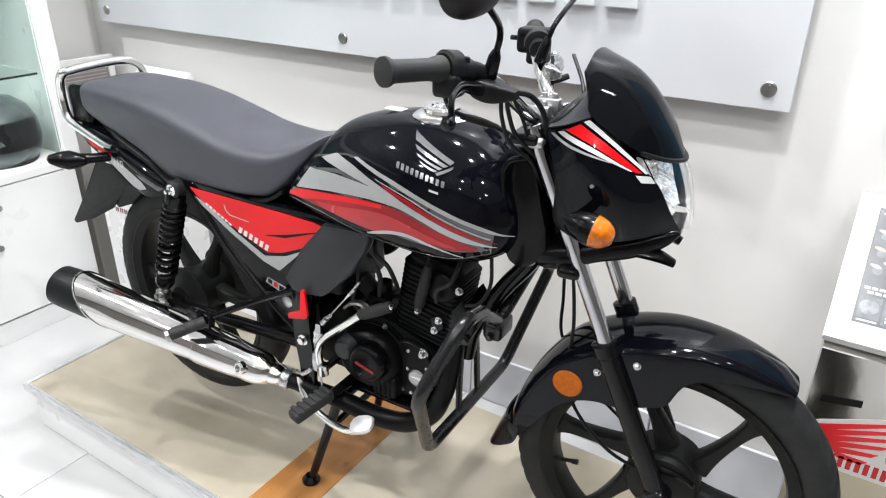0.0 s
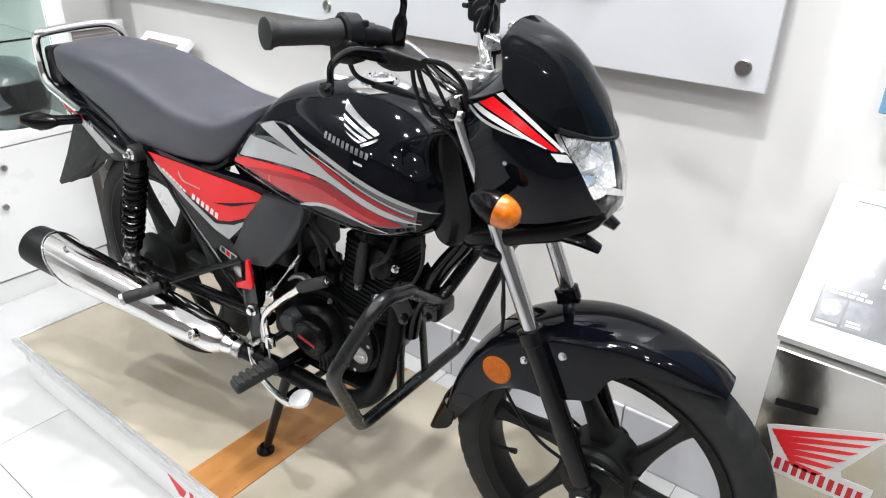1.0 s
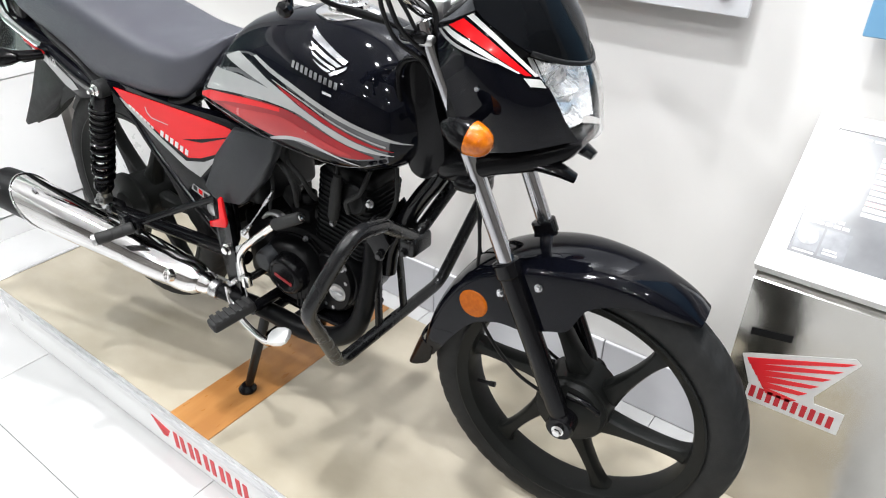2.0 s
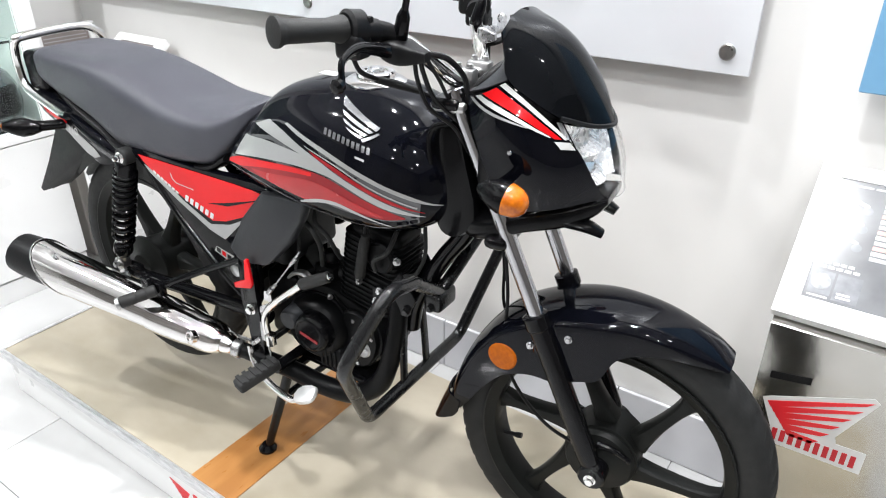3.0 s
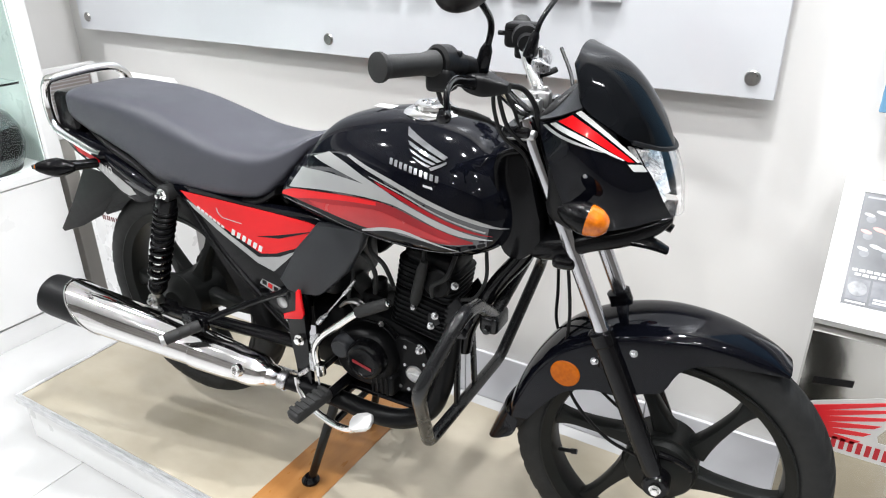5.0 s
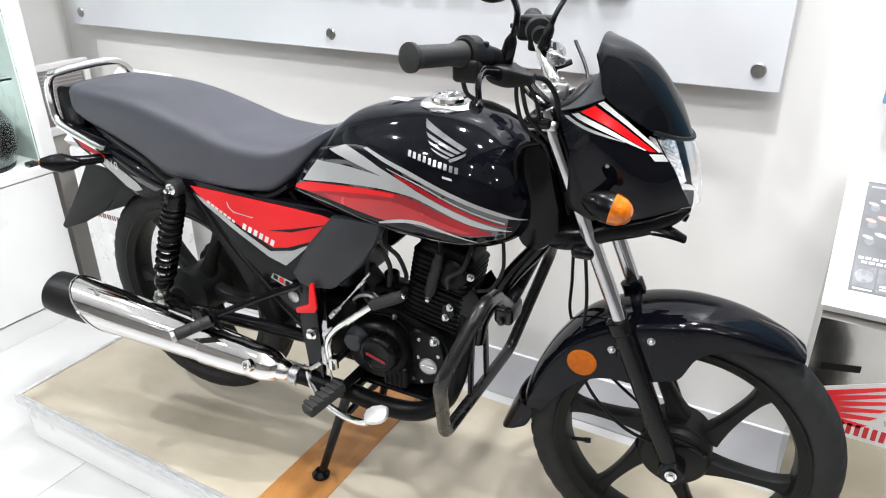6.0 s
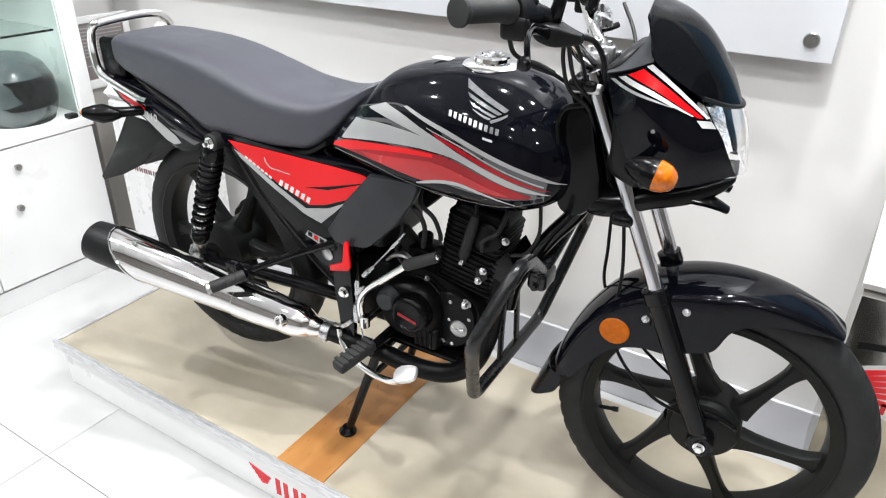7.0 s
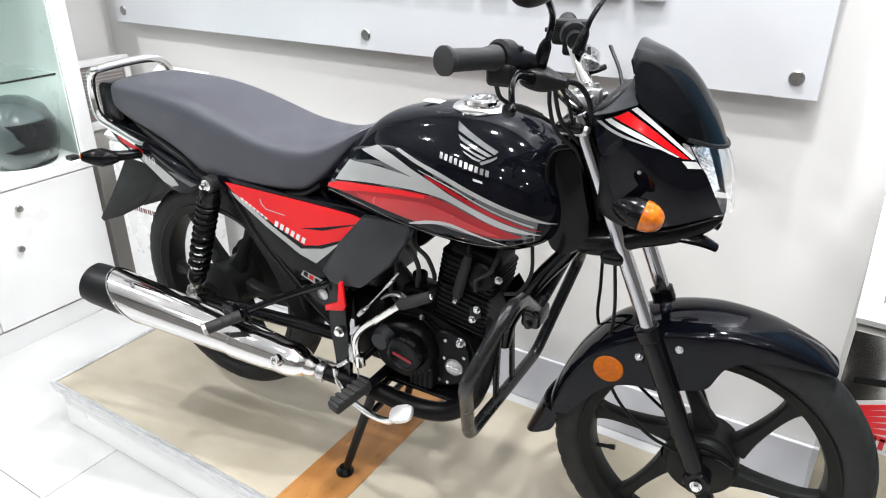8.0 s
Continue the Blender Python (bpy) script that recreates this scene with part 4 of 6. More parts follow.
for s in (-1, 1):
    ind = part("rear_indicator", merge(tube([(-0.20, s * 0.10, 0.752), (-0.222, s * 0.14, 0.753), (-0.236, s * 0.165, 0.755)], [0.013, 0.013, 0.015], 4, 12),
                                       lathe([(-0.012, 0.010), (0.006, 0.019), (0.028, 0.0245), (0.050, 0.020), (0.074, 0.011)], (-0.225, s * 0.168, 0.754), (-0.75, s * 0.62, 0.08), 24)), GLOSS_PLASTIC, bike, "black rear turn indicator")
    part("lens", lathe([(0.0742, 0.0080), (0.078, 0.0060), (0.080, 0.0)], (-0.225, s * 0.168, 0.754), (-0.75, s * 0.62, 0.08), 24), AMBER, ind, "amber lens")

# ---- handlebar with its controls
HB = [(0.93, 0.0, 1.003), (0.93, -0.050, 1.005), (0.920, -0.085, 1.026), (0.900, -0.125, 1.062), (0.881, -0.165, 1.090), (0.864, -0.205, 1.106), (0.840, -0.270, 1.113), (0.812, -0.345, 1.119)]
# the left end comes out a little lower and closer in
HB_LEFT = [(0.785, 0.305, 1.090), (0.817, 0.240, 1.089), (0.840, 0.196, 1.082), (0.860, 0.158, 1.068), (0.886, 0.116, 1.041), (0.914, 0.076, 1.012), (0.93, 0.045, 1.004)]
bar = part("handlebar", steer(tube(HB_LEFT + HB, 0.0122, 6, 18)), CHROME, bike, "chrome handlebar")
for y in (-0.031, 0.031):
    part("bar_clamp", steer(merge(box((0.908, y - 0.0135, 0.985), (0.952, y + 0.0135, 1.022), 0.006, 2), bolt((0.92, y, 1.022), (0, 0, 1), 0.005, 0.008), bolt((0.94, y, 1.022), (0, 0, 1), 0.005, 0.008))), ALLOY, bar)
part("top_yoke", steer(merge(box((0.90, -0.10, 0.962), (0.965, 0.10, 0.984), 0.010, 3), rod((0.932, 0, 0.984), (0.932, 0, 0.996), 0.018, sides=6))), ALLOY, bar, "cast alloy top yoke")
for s in (-1, 1):
    def fx(bm, dx=0.014, dy=0.0, dz=0.0):
        if s > 0:
            bm = mirrored(bm)
            dx, dy, dz = dx - 0.004, dy - 0.052, dz - 0.021
        bmesh.ops.translate(bm, verts=bm.verts, vec=(dx, dy, dz))
        return steer(bm)
    a, b = V(0.830, -0.262, 1.1125), V(0.795, -0.350, 1.120)
    ax = b - a
    part("grip", fx(lathe([(-0.014, 0.019), (-0.008, 0.0195), (0.004, 0.0172), (0.012, 0.0158), (0.075, 0.0162), (0.083, 0.0180), (0.087, 0.0208), (0.093, 0.0208), (0.095, 0.014)], a, ax, 28)), GRIP_RUBBER, bar, "black rubber grip")
    part("switch_housing", fx(merge(lathe([(-0.012, 0.020), (-0.010, 0.026), (0.012, 0.027), (0.016, 0.022)], V(0.842, -0.232, 1.110), ax, 24), box((0.822, -0.258, 1.070), (0.864, -0.218, 1.106), 0.008, 3), lathe([(0, 0.017), (0.022, 0.018), (0.024, 0.013)], V(0.856, -0.198, 1.103), ax, 20))), BLACK_PLASTIC, bar)
    perch = shell([(0.848, 1.068, 1.082, 0.010), (0.860, 1.060, 1.089, 0.024), (0.884, 1.054, 1.088, 0.028), (0.904, 1.055, 1.081, 0.019), (0.926, 1.060, 1.074, 0.009)], 3, e=5, mid=0.5, ring=28)
    bmesh.ops.translate(perch, verts=perch.verts, vec=(0, -0.172, 0))
    if s > 0:
        bmesh.ops.scale(perch, verts=perch.verts, vec=(0.45, 0.5, 0.8), space=Matrix.Translation((-0.905, 0.150, -1.07)))
    part("lever_perch", fx(perch if s > 0 else merge(perch, tube([(0.850, -0.200, 1.104), (0.862, -0.180, 1.098), (0.876, -0.160, 1.084)], 0.0145, 3, 16))), BLACK_PLASTIC if s < 0 else STEEL, bar, "black lever bracket" if s < 0 else "satin steel lever bracket")
    blade = [(0.884, -0.180, 1.070), (0.874, -0.218, 1.081), (0.880, -0.280, 1.095), (0.892, -0.334, 1.090), (0.898, -0.346, 1.066)] if s < 0 else [(0.900, -0.175, 1.075), (0.895, -0.225, 1.073), (0.875, -0.29, 1.071), (0.850, -0.335, 1.069), (0.842, -0.350, 1.068)]
    part("lever", fx(merge(tube(blade, [0.009, 0.0082, 0.0068, 0.006, 0.006], 6, 12, flat=(0.75, 1.15)), lathe([(0, 0.004), (0.003, 0.009), (0.010, 0.0105), (0.016, 0.0075), (0.018, 0.0)], blade[-1], (-0.15, -0.9, -0.3), 16))), FRAME_PAINT if s < 0 else STEEL, bar, "brake lever" if s < 0 else "clutch lever")
    off = (0.014, 0.0, 0.0) if s < 0 else (0.004, 0.006, 0.0)
    mirror = part("mirror", fx(merge(lathe([(0, 0.0105), (0.005, 0.0118), (0.040, 0.0100), (0.050, 0.006)], (0.876, -0.168, 1.083), (0.28, -0.10, 1), 18), tube([(0.890, -0.173, 1.130), (0.896, -0.178, 1.150), (0.904, -0.205, 1.172), (0.912, -0.262, 1.199), (0.915, -0.31, 1.225)], 0.0052, 6, 12)), *off), FRAME_PAINT, bike, "black rear-view mirror on a bent stem")
    mh = shell([(0.905, 1.205, 1.305, 0.062), (0.910, 1.198, 1.312, 0.070), (0.926, 1.197, 1.311, 0.071), (0.944, 1.210, 1.296, 0.056), (0.955, 1.235, 1.27, 0.028)], 4, e=2.7, mid=0.5, ring=36)
    bmesh.ops.translate(mh, verts=mh.verts, vec=(0, -0.347, 0))
    part("mirror_head", fx(mh, *off), BLACK_PLASTIC, mirror, "black mirror housing")
    mg = shell([(0.9030, 1.207, 1.303, 0.059), (0.9045, 1.207, 1.303, 0.059)], 2, e=2.7, mid=0.5, ring=36)
    bmesh.ops.translate(mg, verts=mg.verts, vec=(0, -0.347, 0))
    part("mirror_glass", fx(mg, *off), CHROME, mirror, "mirror glass")
part("switch_box", steer(merge(box((0.795, 0.208, 1.062), (0.846, 0.262, 1.112), 0.010, 3), box((0.802, 0.196, 1.100), (0.868, 0.238, 1.114), 0.005, 2), rod((0.792, 0.222, 1.090), (0.780, 0.224, 1.090), 0.005, sides=10))), BLACK_PLASTIC, bar, "black switch box")
part("start_button", steer(box((0.872, -0.232, 1.118), (0.884, -0.222, 1.128), 0.003, 2)), BLACK_PLASTIC, bar)
part("cable_band", steer(tube([(0.885, 0.10, 1.032), (0.897, 0.118, 1.030), (0.915, 0.128, 1.034), (0.93, 0.14, 1.04)], 0.006, 4, 8)), BLACK_PLASTIC, bar)
# cables from the levers to the steering head
CABLES = [([(0.925, -0.150, 1.066), (0.946, -0.122, 1.056), (0.957, -0.086, 1.022), (0.963, -0.080, 0.985), (0.965, -0.06, 0.94)], 0.0046),
          ([(0.914, -0.150, 1.060), (0.915, -0.138, 1.03), (0.922, -0.118, 0.99), (0.945, -0.085, 0.95), (0.965, -0.05, 0.91)], 0.0038),
          ([(0.906, -0.152, 1.058), (0.906, -0.142, 1.02), (0.915, -0.122, 0.975), (0.942, -0.085, 0.935), (0.955, -0.06, 0.88)], 0.0036),
          ([(0.920, -0.140, 1.058), (0.932, -0.120, 1.02), (0.936, -0.095, 0.985), (0.952, -0.07, 0.955), (0.962, -0.05, 0.92)], 0.0032),
          ([(0.838, -0.215, 1.066), (0.843, -0.200, 1.040), (0.857, -0.150, 1.016), (0.878, -0.080, 0.985), (0.902, -0.020, 0.945), (0.920, 0.0, 0.90)], 0.0038),
          ([(0.93, 0.165, 1.076), (0.965, 0.12, 1.03), (0.985, 0.06, 0.985), (0.975, 0.03, 0.94)], 0.0036),
          ([(0.89, 0.16, 1.07), (0.91, 0.11, 1.01), (0.94, 0.06, 0.96), (0.965, 0.03, 0.91)], 0.0036)]
for c, r in CABLES:
    part("cable", steer(tube(c, r, 7, 8)), BLACK_PLASTIC, bike)
part("cable_sleeve", steer(tube([(0.850, -0.172, 1.024), (0.862, -0.135, 1.010), (0.876, -0.088, 0.990)], [0.0055, 0.0070, 0.0050], 5, 10)), RUBBER, bike, "black rubber cable sleeve")
part("brake_cable", steer(tube([(1.02, -0.045, 0.75), (1.035, -0.05, 0.62), (1.03, -0.045, 0.50), (1.06, -0.045, 0.42), (1.13, -0.055, 0.36), (1.21, -0.06, 0.335)], 0.0035, 8, 8)), BLACK_PLASTIC, bike, "thin black front brake cable")
part("speedometer_cable", steer(tube([(0.985, 0.03, 0.75), (0.985, 0.05, 0.62), (0.99, 0.055, 0.52), (1.05, 0.055, 0.43), (1.15, 0.05, 0.35), (1.22, 0.045, 0.325)], 0.0035, 8, 8)), BLACK_PLASTIC, bike, "thin black speedometer cable")


# ---- rear shocks
def shock(s):
    a, b = V(0.070, s * 0.128, 0.727), V(-0.052, s * 0.128, 0.408)
    d = b - a
    body = part("rear_shock", merge(lathe([(0.0, 0.020), (0.008, 0.0235), (0.035, 0.0245), (0.04, 0.019), (0.26, 0.019), (0.265, 0.023), (0.285, 0.0245), (0.30, 0.017)], a + d * 0.04, d, 28)), FRAME_PAINT, bike, "black rear shock absorber")
    q = d.to_track_quat("Z", "Y").to_matrix()
    pts = []
    for k in range(12 * 14 + 1):
        u = k / 168
        ang = 2 * math.pi * 12 * u
        # wound closer at the top
        pts.append(a + d * (0.13 + 0.66 * u ** 1.3) + q @ Vector((0.0245 * math.cos(ang), 0.0245 * math.sin(ang), 0)))
    part("spring", tube(pts, 0.0046, 1, 8), FRAME_PAINT, body, "black coil spring")
    part("inner_sleeve", rod(a + d * 0.12, a + d * 0.47, 0.0222, sides=24), MUD_PLASTIC, body, "black rubber sleeve inside the coils")
    part("damper_rod", rod(a + d * 0.50, a + d * 0.78, 0.0198, sides=20), CHROME, body, "steel damper behind the coils")
    part("mount_eye", rod((a.x, a.y - 0.016, a.z), (a.x, a.y + 0.014, a.z), 0.021, sides=24, bevel=0.003), RUBBER, body)
    part("lower_mount", merge(rod(a + d * 0.84, b - d * 0.02, 0.0135, sides=14), rod((b.x, b.y - 0.014, b.z), (b.x, b.y + 0.014, b.z), 0.0175, sides=20, bevel=0.003)), KNOB_STEEL, body, "bare steel lower eye")
    part("mount_nut", merge(lathe([(0, 0.0145), (0.003, 0.014)], (a.x, a.y + s * 0.0142, a.z), (0, s, 0), 20), lathe([(0.003, 0.009), (0.010, 0.009), (0.011, 0.0055), (0.019, 0.0055), (0.02, 0.004)], (a.x, a.y + s * 0.0142, a.z), (0, s, 0), 6)), CHROME, body)
    part("lower_nut", bolt((b.x, b.y + s * 0.014, b.z), (0, s, 0), 0.008, 0.012), STEEL, body)


shock(-1)
shock(1)

# ---- silencer
M0, M1 = V(0.40, -0.135, 0.300), V(-0.205, -0.250, 0.418)
MD = M1 - M0
muf = part("silencer", lathe([(0.035, 0.019), (0.040, 0.023), (0.055, 0.026), (0.10, 0.033), (0.20, 0.041), (0.32, 0.046), (0.48, 0.0505), (0.53, 0.051), (0.535, 0.048)], M0, MD, 48), CHROME, bike, "chrome silencer with black end cap")
part("end_cap", lathe([(0.50, 0.0508), (0.52, 0.0525), (0.60, 0.0545), (0.675, 0.0545), (0.70, 0.052), (0.706, 0.046), (0.69, 0.04), (0.675, 0.02), (0.675, 0.0)], M0, MD, 48), BLACK_PLASTIC, muf, "black end cap")
q = MD.to_track_quat("Z", "Y").to_matrix()


def slanted(u, k):
    """A place on the sleeve's rear edge: the cut leans, higher parts reach further back."""
    d = q @ Vector((math.cos(k), math.sin(k), 0))
    end = 0.578 + 0.062 * d.z
    v = 0.25 + (end - 0.25) * u
    r = float(np.interp(v, [0.20, 0.32, 0.48, 0.65], [0.041, 0.046, 0.0515, 0.0555])) + 0.0035
    return M0 + q @ Vector((r * math.cos(k), r * math.sin(k), v))


ROUND = [2 * math.pi * k / 56 for k in range(56)]
sleeve = bmesh.new()
loops(sleeve, [[slanted(i / 12, k) for k in ROUND] for i in range(13)], caps=False)
part("heat_shield", sleeve, CHROME, muf, "polished chrome sleeve with a slanted end", 60)
part("sleeve_bead", tube([slanted(1.0, k) for k in ROUND + ROUND[:2]], 0.0032, 1, 10), CHROME, muf, "rolled chrome edge")
part("front_cover", lathe([(0.062, 0.0285), (0.066, 0.031), (0.078, 0.038), (0.100, 0.0425), (0.120, 0.0440), (0.135, 0.0430), (0.16, 0.0460), (0.20, 0.0485), (0.240, 0.0500), (0.262, 0.0500), (0.266, 0.045)], M0, MD, 48), CHROME, muf, "bulged chrome front cover")
part("cover_boss", lathe([(0, 0.017), (0.010, 0.016), (0.013, 0.012), (0.013, 0.009), (0.006, 0.0085), (0.006, 0.0)], tuple(M0 + q @ Vector((0.041 * math.cos(radians(20)), 0.041 * math.sin(radians(20)), 0.125))), (-0.1, -1, 0.35), 24), CHROME, muf, "round chrome boss")
part("pipe_clamp", merge(lathe([(0.012, 0.0215), (0.014, 0.0235), (0.032, 0.0235), (0.034, 0.0215)], M0, MD, 28), bolt(tuple(M0 + q @ Vector((-0.006, -0.026, 0.022))), (0.2, -1, 0), 0.006, 0.012)), STEEL, muf, "steel pipe clamp")
part("shield_bolt", bolt(tuple(M0 + q @ Vector((0.060 * math.cos(radians(70)), 0.060 * math.sin(radians(70)), 0.56))), (-0.2, -1, 0.2), 0.006, 0.006), STEEL, muf)
part("exhaust_pipe", tube([(0.765, -0.02, 0.565), (0.783, -0.035, 0.51), (0.780, -0.048, 0.43), (0.762, -0.056, 0.35), (0.735, -0.062, 0.295), (0.68, -0.075, 0.258), (0.60, -0.085, 0.25), (0.50, -0.105, 0.275), (0.39, -0.137, 0.302)], [0.019, 0.020, 0.021, 0.022, 0.0235, 0.0235, 0.0235, 0.022, 0.019], 6, 18), ENGINE_BLACK, bike, "matt black exhaust pipe")

# ---- engine
CASE = smooth_outline([(0.47, 0.40), (0.49, 0.455), (0.54, 0.495), (0.61, 0.505), (0.68, 0.485), (0.735, 0.455), (0.752, 0.41), (0.735, 0.36), (0.69, 0.318), (0.60, 0.302), (0.51, 0.315), (0.475, 0.35)], 5)
eng = part("engine", boss(CASE, (0.61, 0.40), [(0.082, 0.86), (0.076, 0.97), (0.068, 1.0), (-0.044, 1.0), (-0.052, 0.97), (-0.054, 0.93)]), ENGINE_BLACK, bike, "black air-cooled single-cylinder engine")
part("gearbox_rear", box((0.415, -0.062, 0.325), (0.515, 0.062, 0.500), 0.016, 3), ENGINE_BLACK, eng)
part("clutch_cover", boss(smooth_outline([(0.500, 0.40), (0.512, 0.452), (0.555, 0.478), (0.612, 0.480), (0.648, 0.452), (0.662, 0.41), (0.652, 0.362), (0.612, 0.332), (0.552, 0.332), (0.510, 0.358)], 5), (0.588, 0.410), [(-0.050, 1.04), (-0.058, 1.04), (-0.060, 1.0), (-0.078, 0.98), (-0.092, 0.90), (-0.098, 0.80)]), ENGINE_BLACK, eng, "black clutch cover")
part("round_cover", lathe([(0, 0.049), (0.018, 0.047), (0.027, 0.0435), (0.032, 0.038), (0.0325, 0.035), (0.030, 0.0325), (0.0295, 0.0)], (0.603, -0.096, 0.419), (0.02, -1, 0), 40), GLOSS_PLASTIC, eng, "round satin black cover")
part("red_lettering", plate([(0.578, 0.4150), (0.627, 0.4030), (0.628, 0.4095), (0.579, 0.4215)], -0.1280, -0.1262), mat("faded_red_ink", (0.22, 0.010, 0.014), (0.14, 0.008, 0.010), rough=0.4, scale=60), eng, "red lettering bar", 0)
part("round_cap", lathe([(0, 0.028), (0.024, 0.026), (0.034, 0.0235), (0.038, 0.020), (0.039, 0.0)], (0.541, -0.088, 0.434), (0, -1, 0), 28), GREY_PLASTIC, eng)
part("ribbed_sump", merge(box((0.598, -0.096, 0.322), (0.662, -0.045, 0.378), 0.010, 3), *[box((0.606 + k * 0.013, -0.0995, 0.327), (0.611 + k * 0.013, -0.090, 0.372), 0.001, 1) for k in range(4)]), ENGINE_BLACK, eng, "ribbed lower cover")
part("crank_cover", boss(smooth_outline([(0.652, 0.462), (0.695, 0.472), (0.733, 0.448), (0.742, 0.40), (0.718, 0.346), (0.672, 0.330), (0.654, 0.365), (0.662, 0.41)], 4), (0.698, 0.402), [(-0.050, 1.0), (-0.060, 1.0), (-0.066, 0.94)]), ENGINE_BLACK, eng, "black crank cover")
part("filter_cap", merge(lathe([(0, 0.022), (0.006, 0.022), (0.008, 0.0185), (0.007, 0.016), (0.007, 0.0)], (0.702, -0.062, 0.385), (0.1, -1, 0), 28), box((0.686, -0.0725, 0.382), (0.718, -0.066, 0.388), 0.002, 1)), ALLOY, eng, "bare alloy cap")
part("case_ridge", tube([(0.618, -0.055, 0.493), (0.650, -0.058, 0.475), (0.682, -0.058, 0.452)], 0.003, 4, 8), GLOSS_PLASTIC, eng)
for x, z in ((0.616, 0.488), (0.680, 0.449), (0.678, 0.402), (0.664, 0.340), (0.686, 0.339), (0.728, 0.418), (0.512, 0.352), (0.575, 0.327)):
    part("bolt", bolt((x, -0.060 if x > 0.60 else -0.064, z), (0, -1, 0), 0.0048, 0.008), STEEL, eng)
part("mount_bolt", merge(lathe([(0, 0.013), (0.003, 0.013)], (0.717, -0.062, 0.453), (0, -1, 0), 20), bolt((0.717, -0.064, 0.453), (0, -1, 0), 0.007, 0.011)), STEEL, eng)
# finned cylinder and head, leaning a little ahead
cyl_m = pose(0.700, 0, 0.482, 0, 10, 0)
cyl = part("cylinder", box((-0.067, -0.051, 0.0), (0.067, 0.051, 0.098), 0.018, 4), ENGINE_BLACK, eng, "black finned cylinder")
cyl.matrix_local = cyl_m
head_ob = part("cylinder_head", merge(box((-0.068, -0.052, 0.094), (0.068, 0.052, 0.176), 0.018, 4), box((-0.064, -0.050, 0.160), (0.064, 0.050, 0.206), 0.022, 5), lathe([(0, 0.034), (0.010, 0.034), (0.014, 0.029), (0.015, 0)], (0.030, -0.048, 0.150), (0, -1, 0), 32)), ENGINE_BLACK, eng, "black cylinder head")
head_ob.matrix_local = cyl_m


def fin_shape(hx, hy, corner, thick):
    """One cooling fin: a thin slab with rounded corners."""
    ring = []
    for q in range(4):
        cx, cy = (hx - corner) * (1, -1, -1, 1)[q], (hy - corner) * (1, 1, -1, -1)[q]
        ring += [(cx + corner * math.cos(radians(90 * q + 22.5 * k)), cy + corner * math.sin(radians(90 * q + 22.5 * k))) for k in range(5)]
    bm = bmesh.new()
    loops(bm, [[Vector((x * k, y * k, z)) for x, y in ring] for z, k in ((-thick / 2, 0.982), (-thick * 0.3, 1.0), (thick * 0.3, 1.0), (thick / 2, 0.982))])
    return bm


fin = None
for i in range(14):
    under = cyl if i < 7 else head_ob
    if fin is None:
        fin = part("fin", fin_shape(0.073, 0.0555, 0.022, 0.0034), ENGINE_BLACK, under)
        f = fin
    else:
        f = new("fin", fin.data)
        f.parent = under
    f.location = (0, 0, 0.010 + i * 0.0122)
for p in ((0.7535, -0.058, 0.547), (0.743, -0.058, 0.520), (0.800, -0.056, 0.629)):
    part("bolt", bolt(p, (0, -1, 0), 0.0062, 0.010), STEEL, eng)
part("head_bracket", plate([(0.735, 0.505), (0.765, 0.530), (0.758, 0.560), (0.735, 0.548)], -0.060, -0.054, 0.002), FRAME_PAINT, eng)
for y in (-0.05, 0.044):
    part("engine_mount", plate([(0.755, 0.545), (0.80, 0.60), (0.838, 0.545), (0.815, 0.50), (0.765, 0.49)], y, y + 0.006, 0.002), FRAME_PAINT, eng)
part("spark_plug_lead", tube([(0.738, -0.078, 0.672), (0.736, -0.070, 0.71), (0.70, -0.04, 0.73)], 0.0045, 6, 10), BLACK_PLASTIC, eng)
part("spark_plug_cap", merge(lathe([(0, 0.0105), (0.006, 0.0125), (0.09, 0.0115), (0.115, 0.0075)], (0.708, -0.066, 0.572), (0.030, -0.012, 0.100), 16), lathe([(-0.012, 0.0085), (-0.001, 0.0085)], (0.708, -0.066, 0.572), (0.030, -0.012, 0.100), 6)), RUBBER, eng, "black spark plug cap")
part("plug_nut", lathe([(-0.020, 0.007), (-0.012, 0.0085), (-0.004, 0.0085)], (0.708, -0.066, 0.572), (0.030, -0.012, 0.100), 6), STEEL, eng)
# carburettor, air box and hoses
part("carburettor", merge(box((0.545, -0.034, 0.495), (0.605, 0.034, 0.540), 0.010, 2), rod((0.575, 0, 0.538), (0.575, 0, 0.565), 0.018, sides=20, bevel=0.003), rod((0.575, -0.034, 0.517), (0.575, -0.048, 0.517), 0.012, sides=16, bevel=0.002)), ENGINE_BLACK, eng, "black carburettor")
part("intake_hose", tube([(0.600, 0, 0.520), (0.630, 0, 0.528), (0.660, 0, 0.545)], 0.019, 4, 18), RUBBER, eng)
part("air_box", box((0.40, -0.09, 0.54), (0.520, 0.09, 0.70), 0.02, 3), BLACK_PLASTIC, bike, "black air filter box")
part("inlet_hose", tube([(0.51, 0, 0.555), (0.53, 0, 0.535), (0.55, 0, 0.520)], 0.022, 4, 18), RUBBER, eng)
part("fuel_hose", tube([(0.60, -0.06, 0.715), (0.615, -0.085, 0.68), (0.645, -0.085, 0.655), (0.652, -0.07, 0.615), (0.64, -0.045, 0.585)], 0.005, 7, 10), RUBBER, bike, "black fuel hose")
part("breather_hose", tube([(0.545, -0.07, 0.665), (0.60, -0.092, 0.672), (0.625, -0.088, 0.63), (0.61, -0.07, 0.57)], 0.0055, 7, 10), RUBBER, bike, "black breather hose")
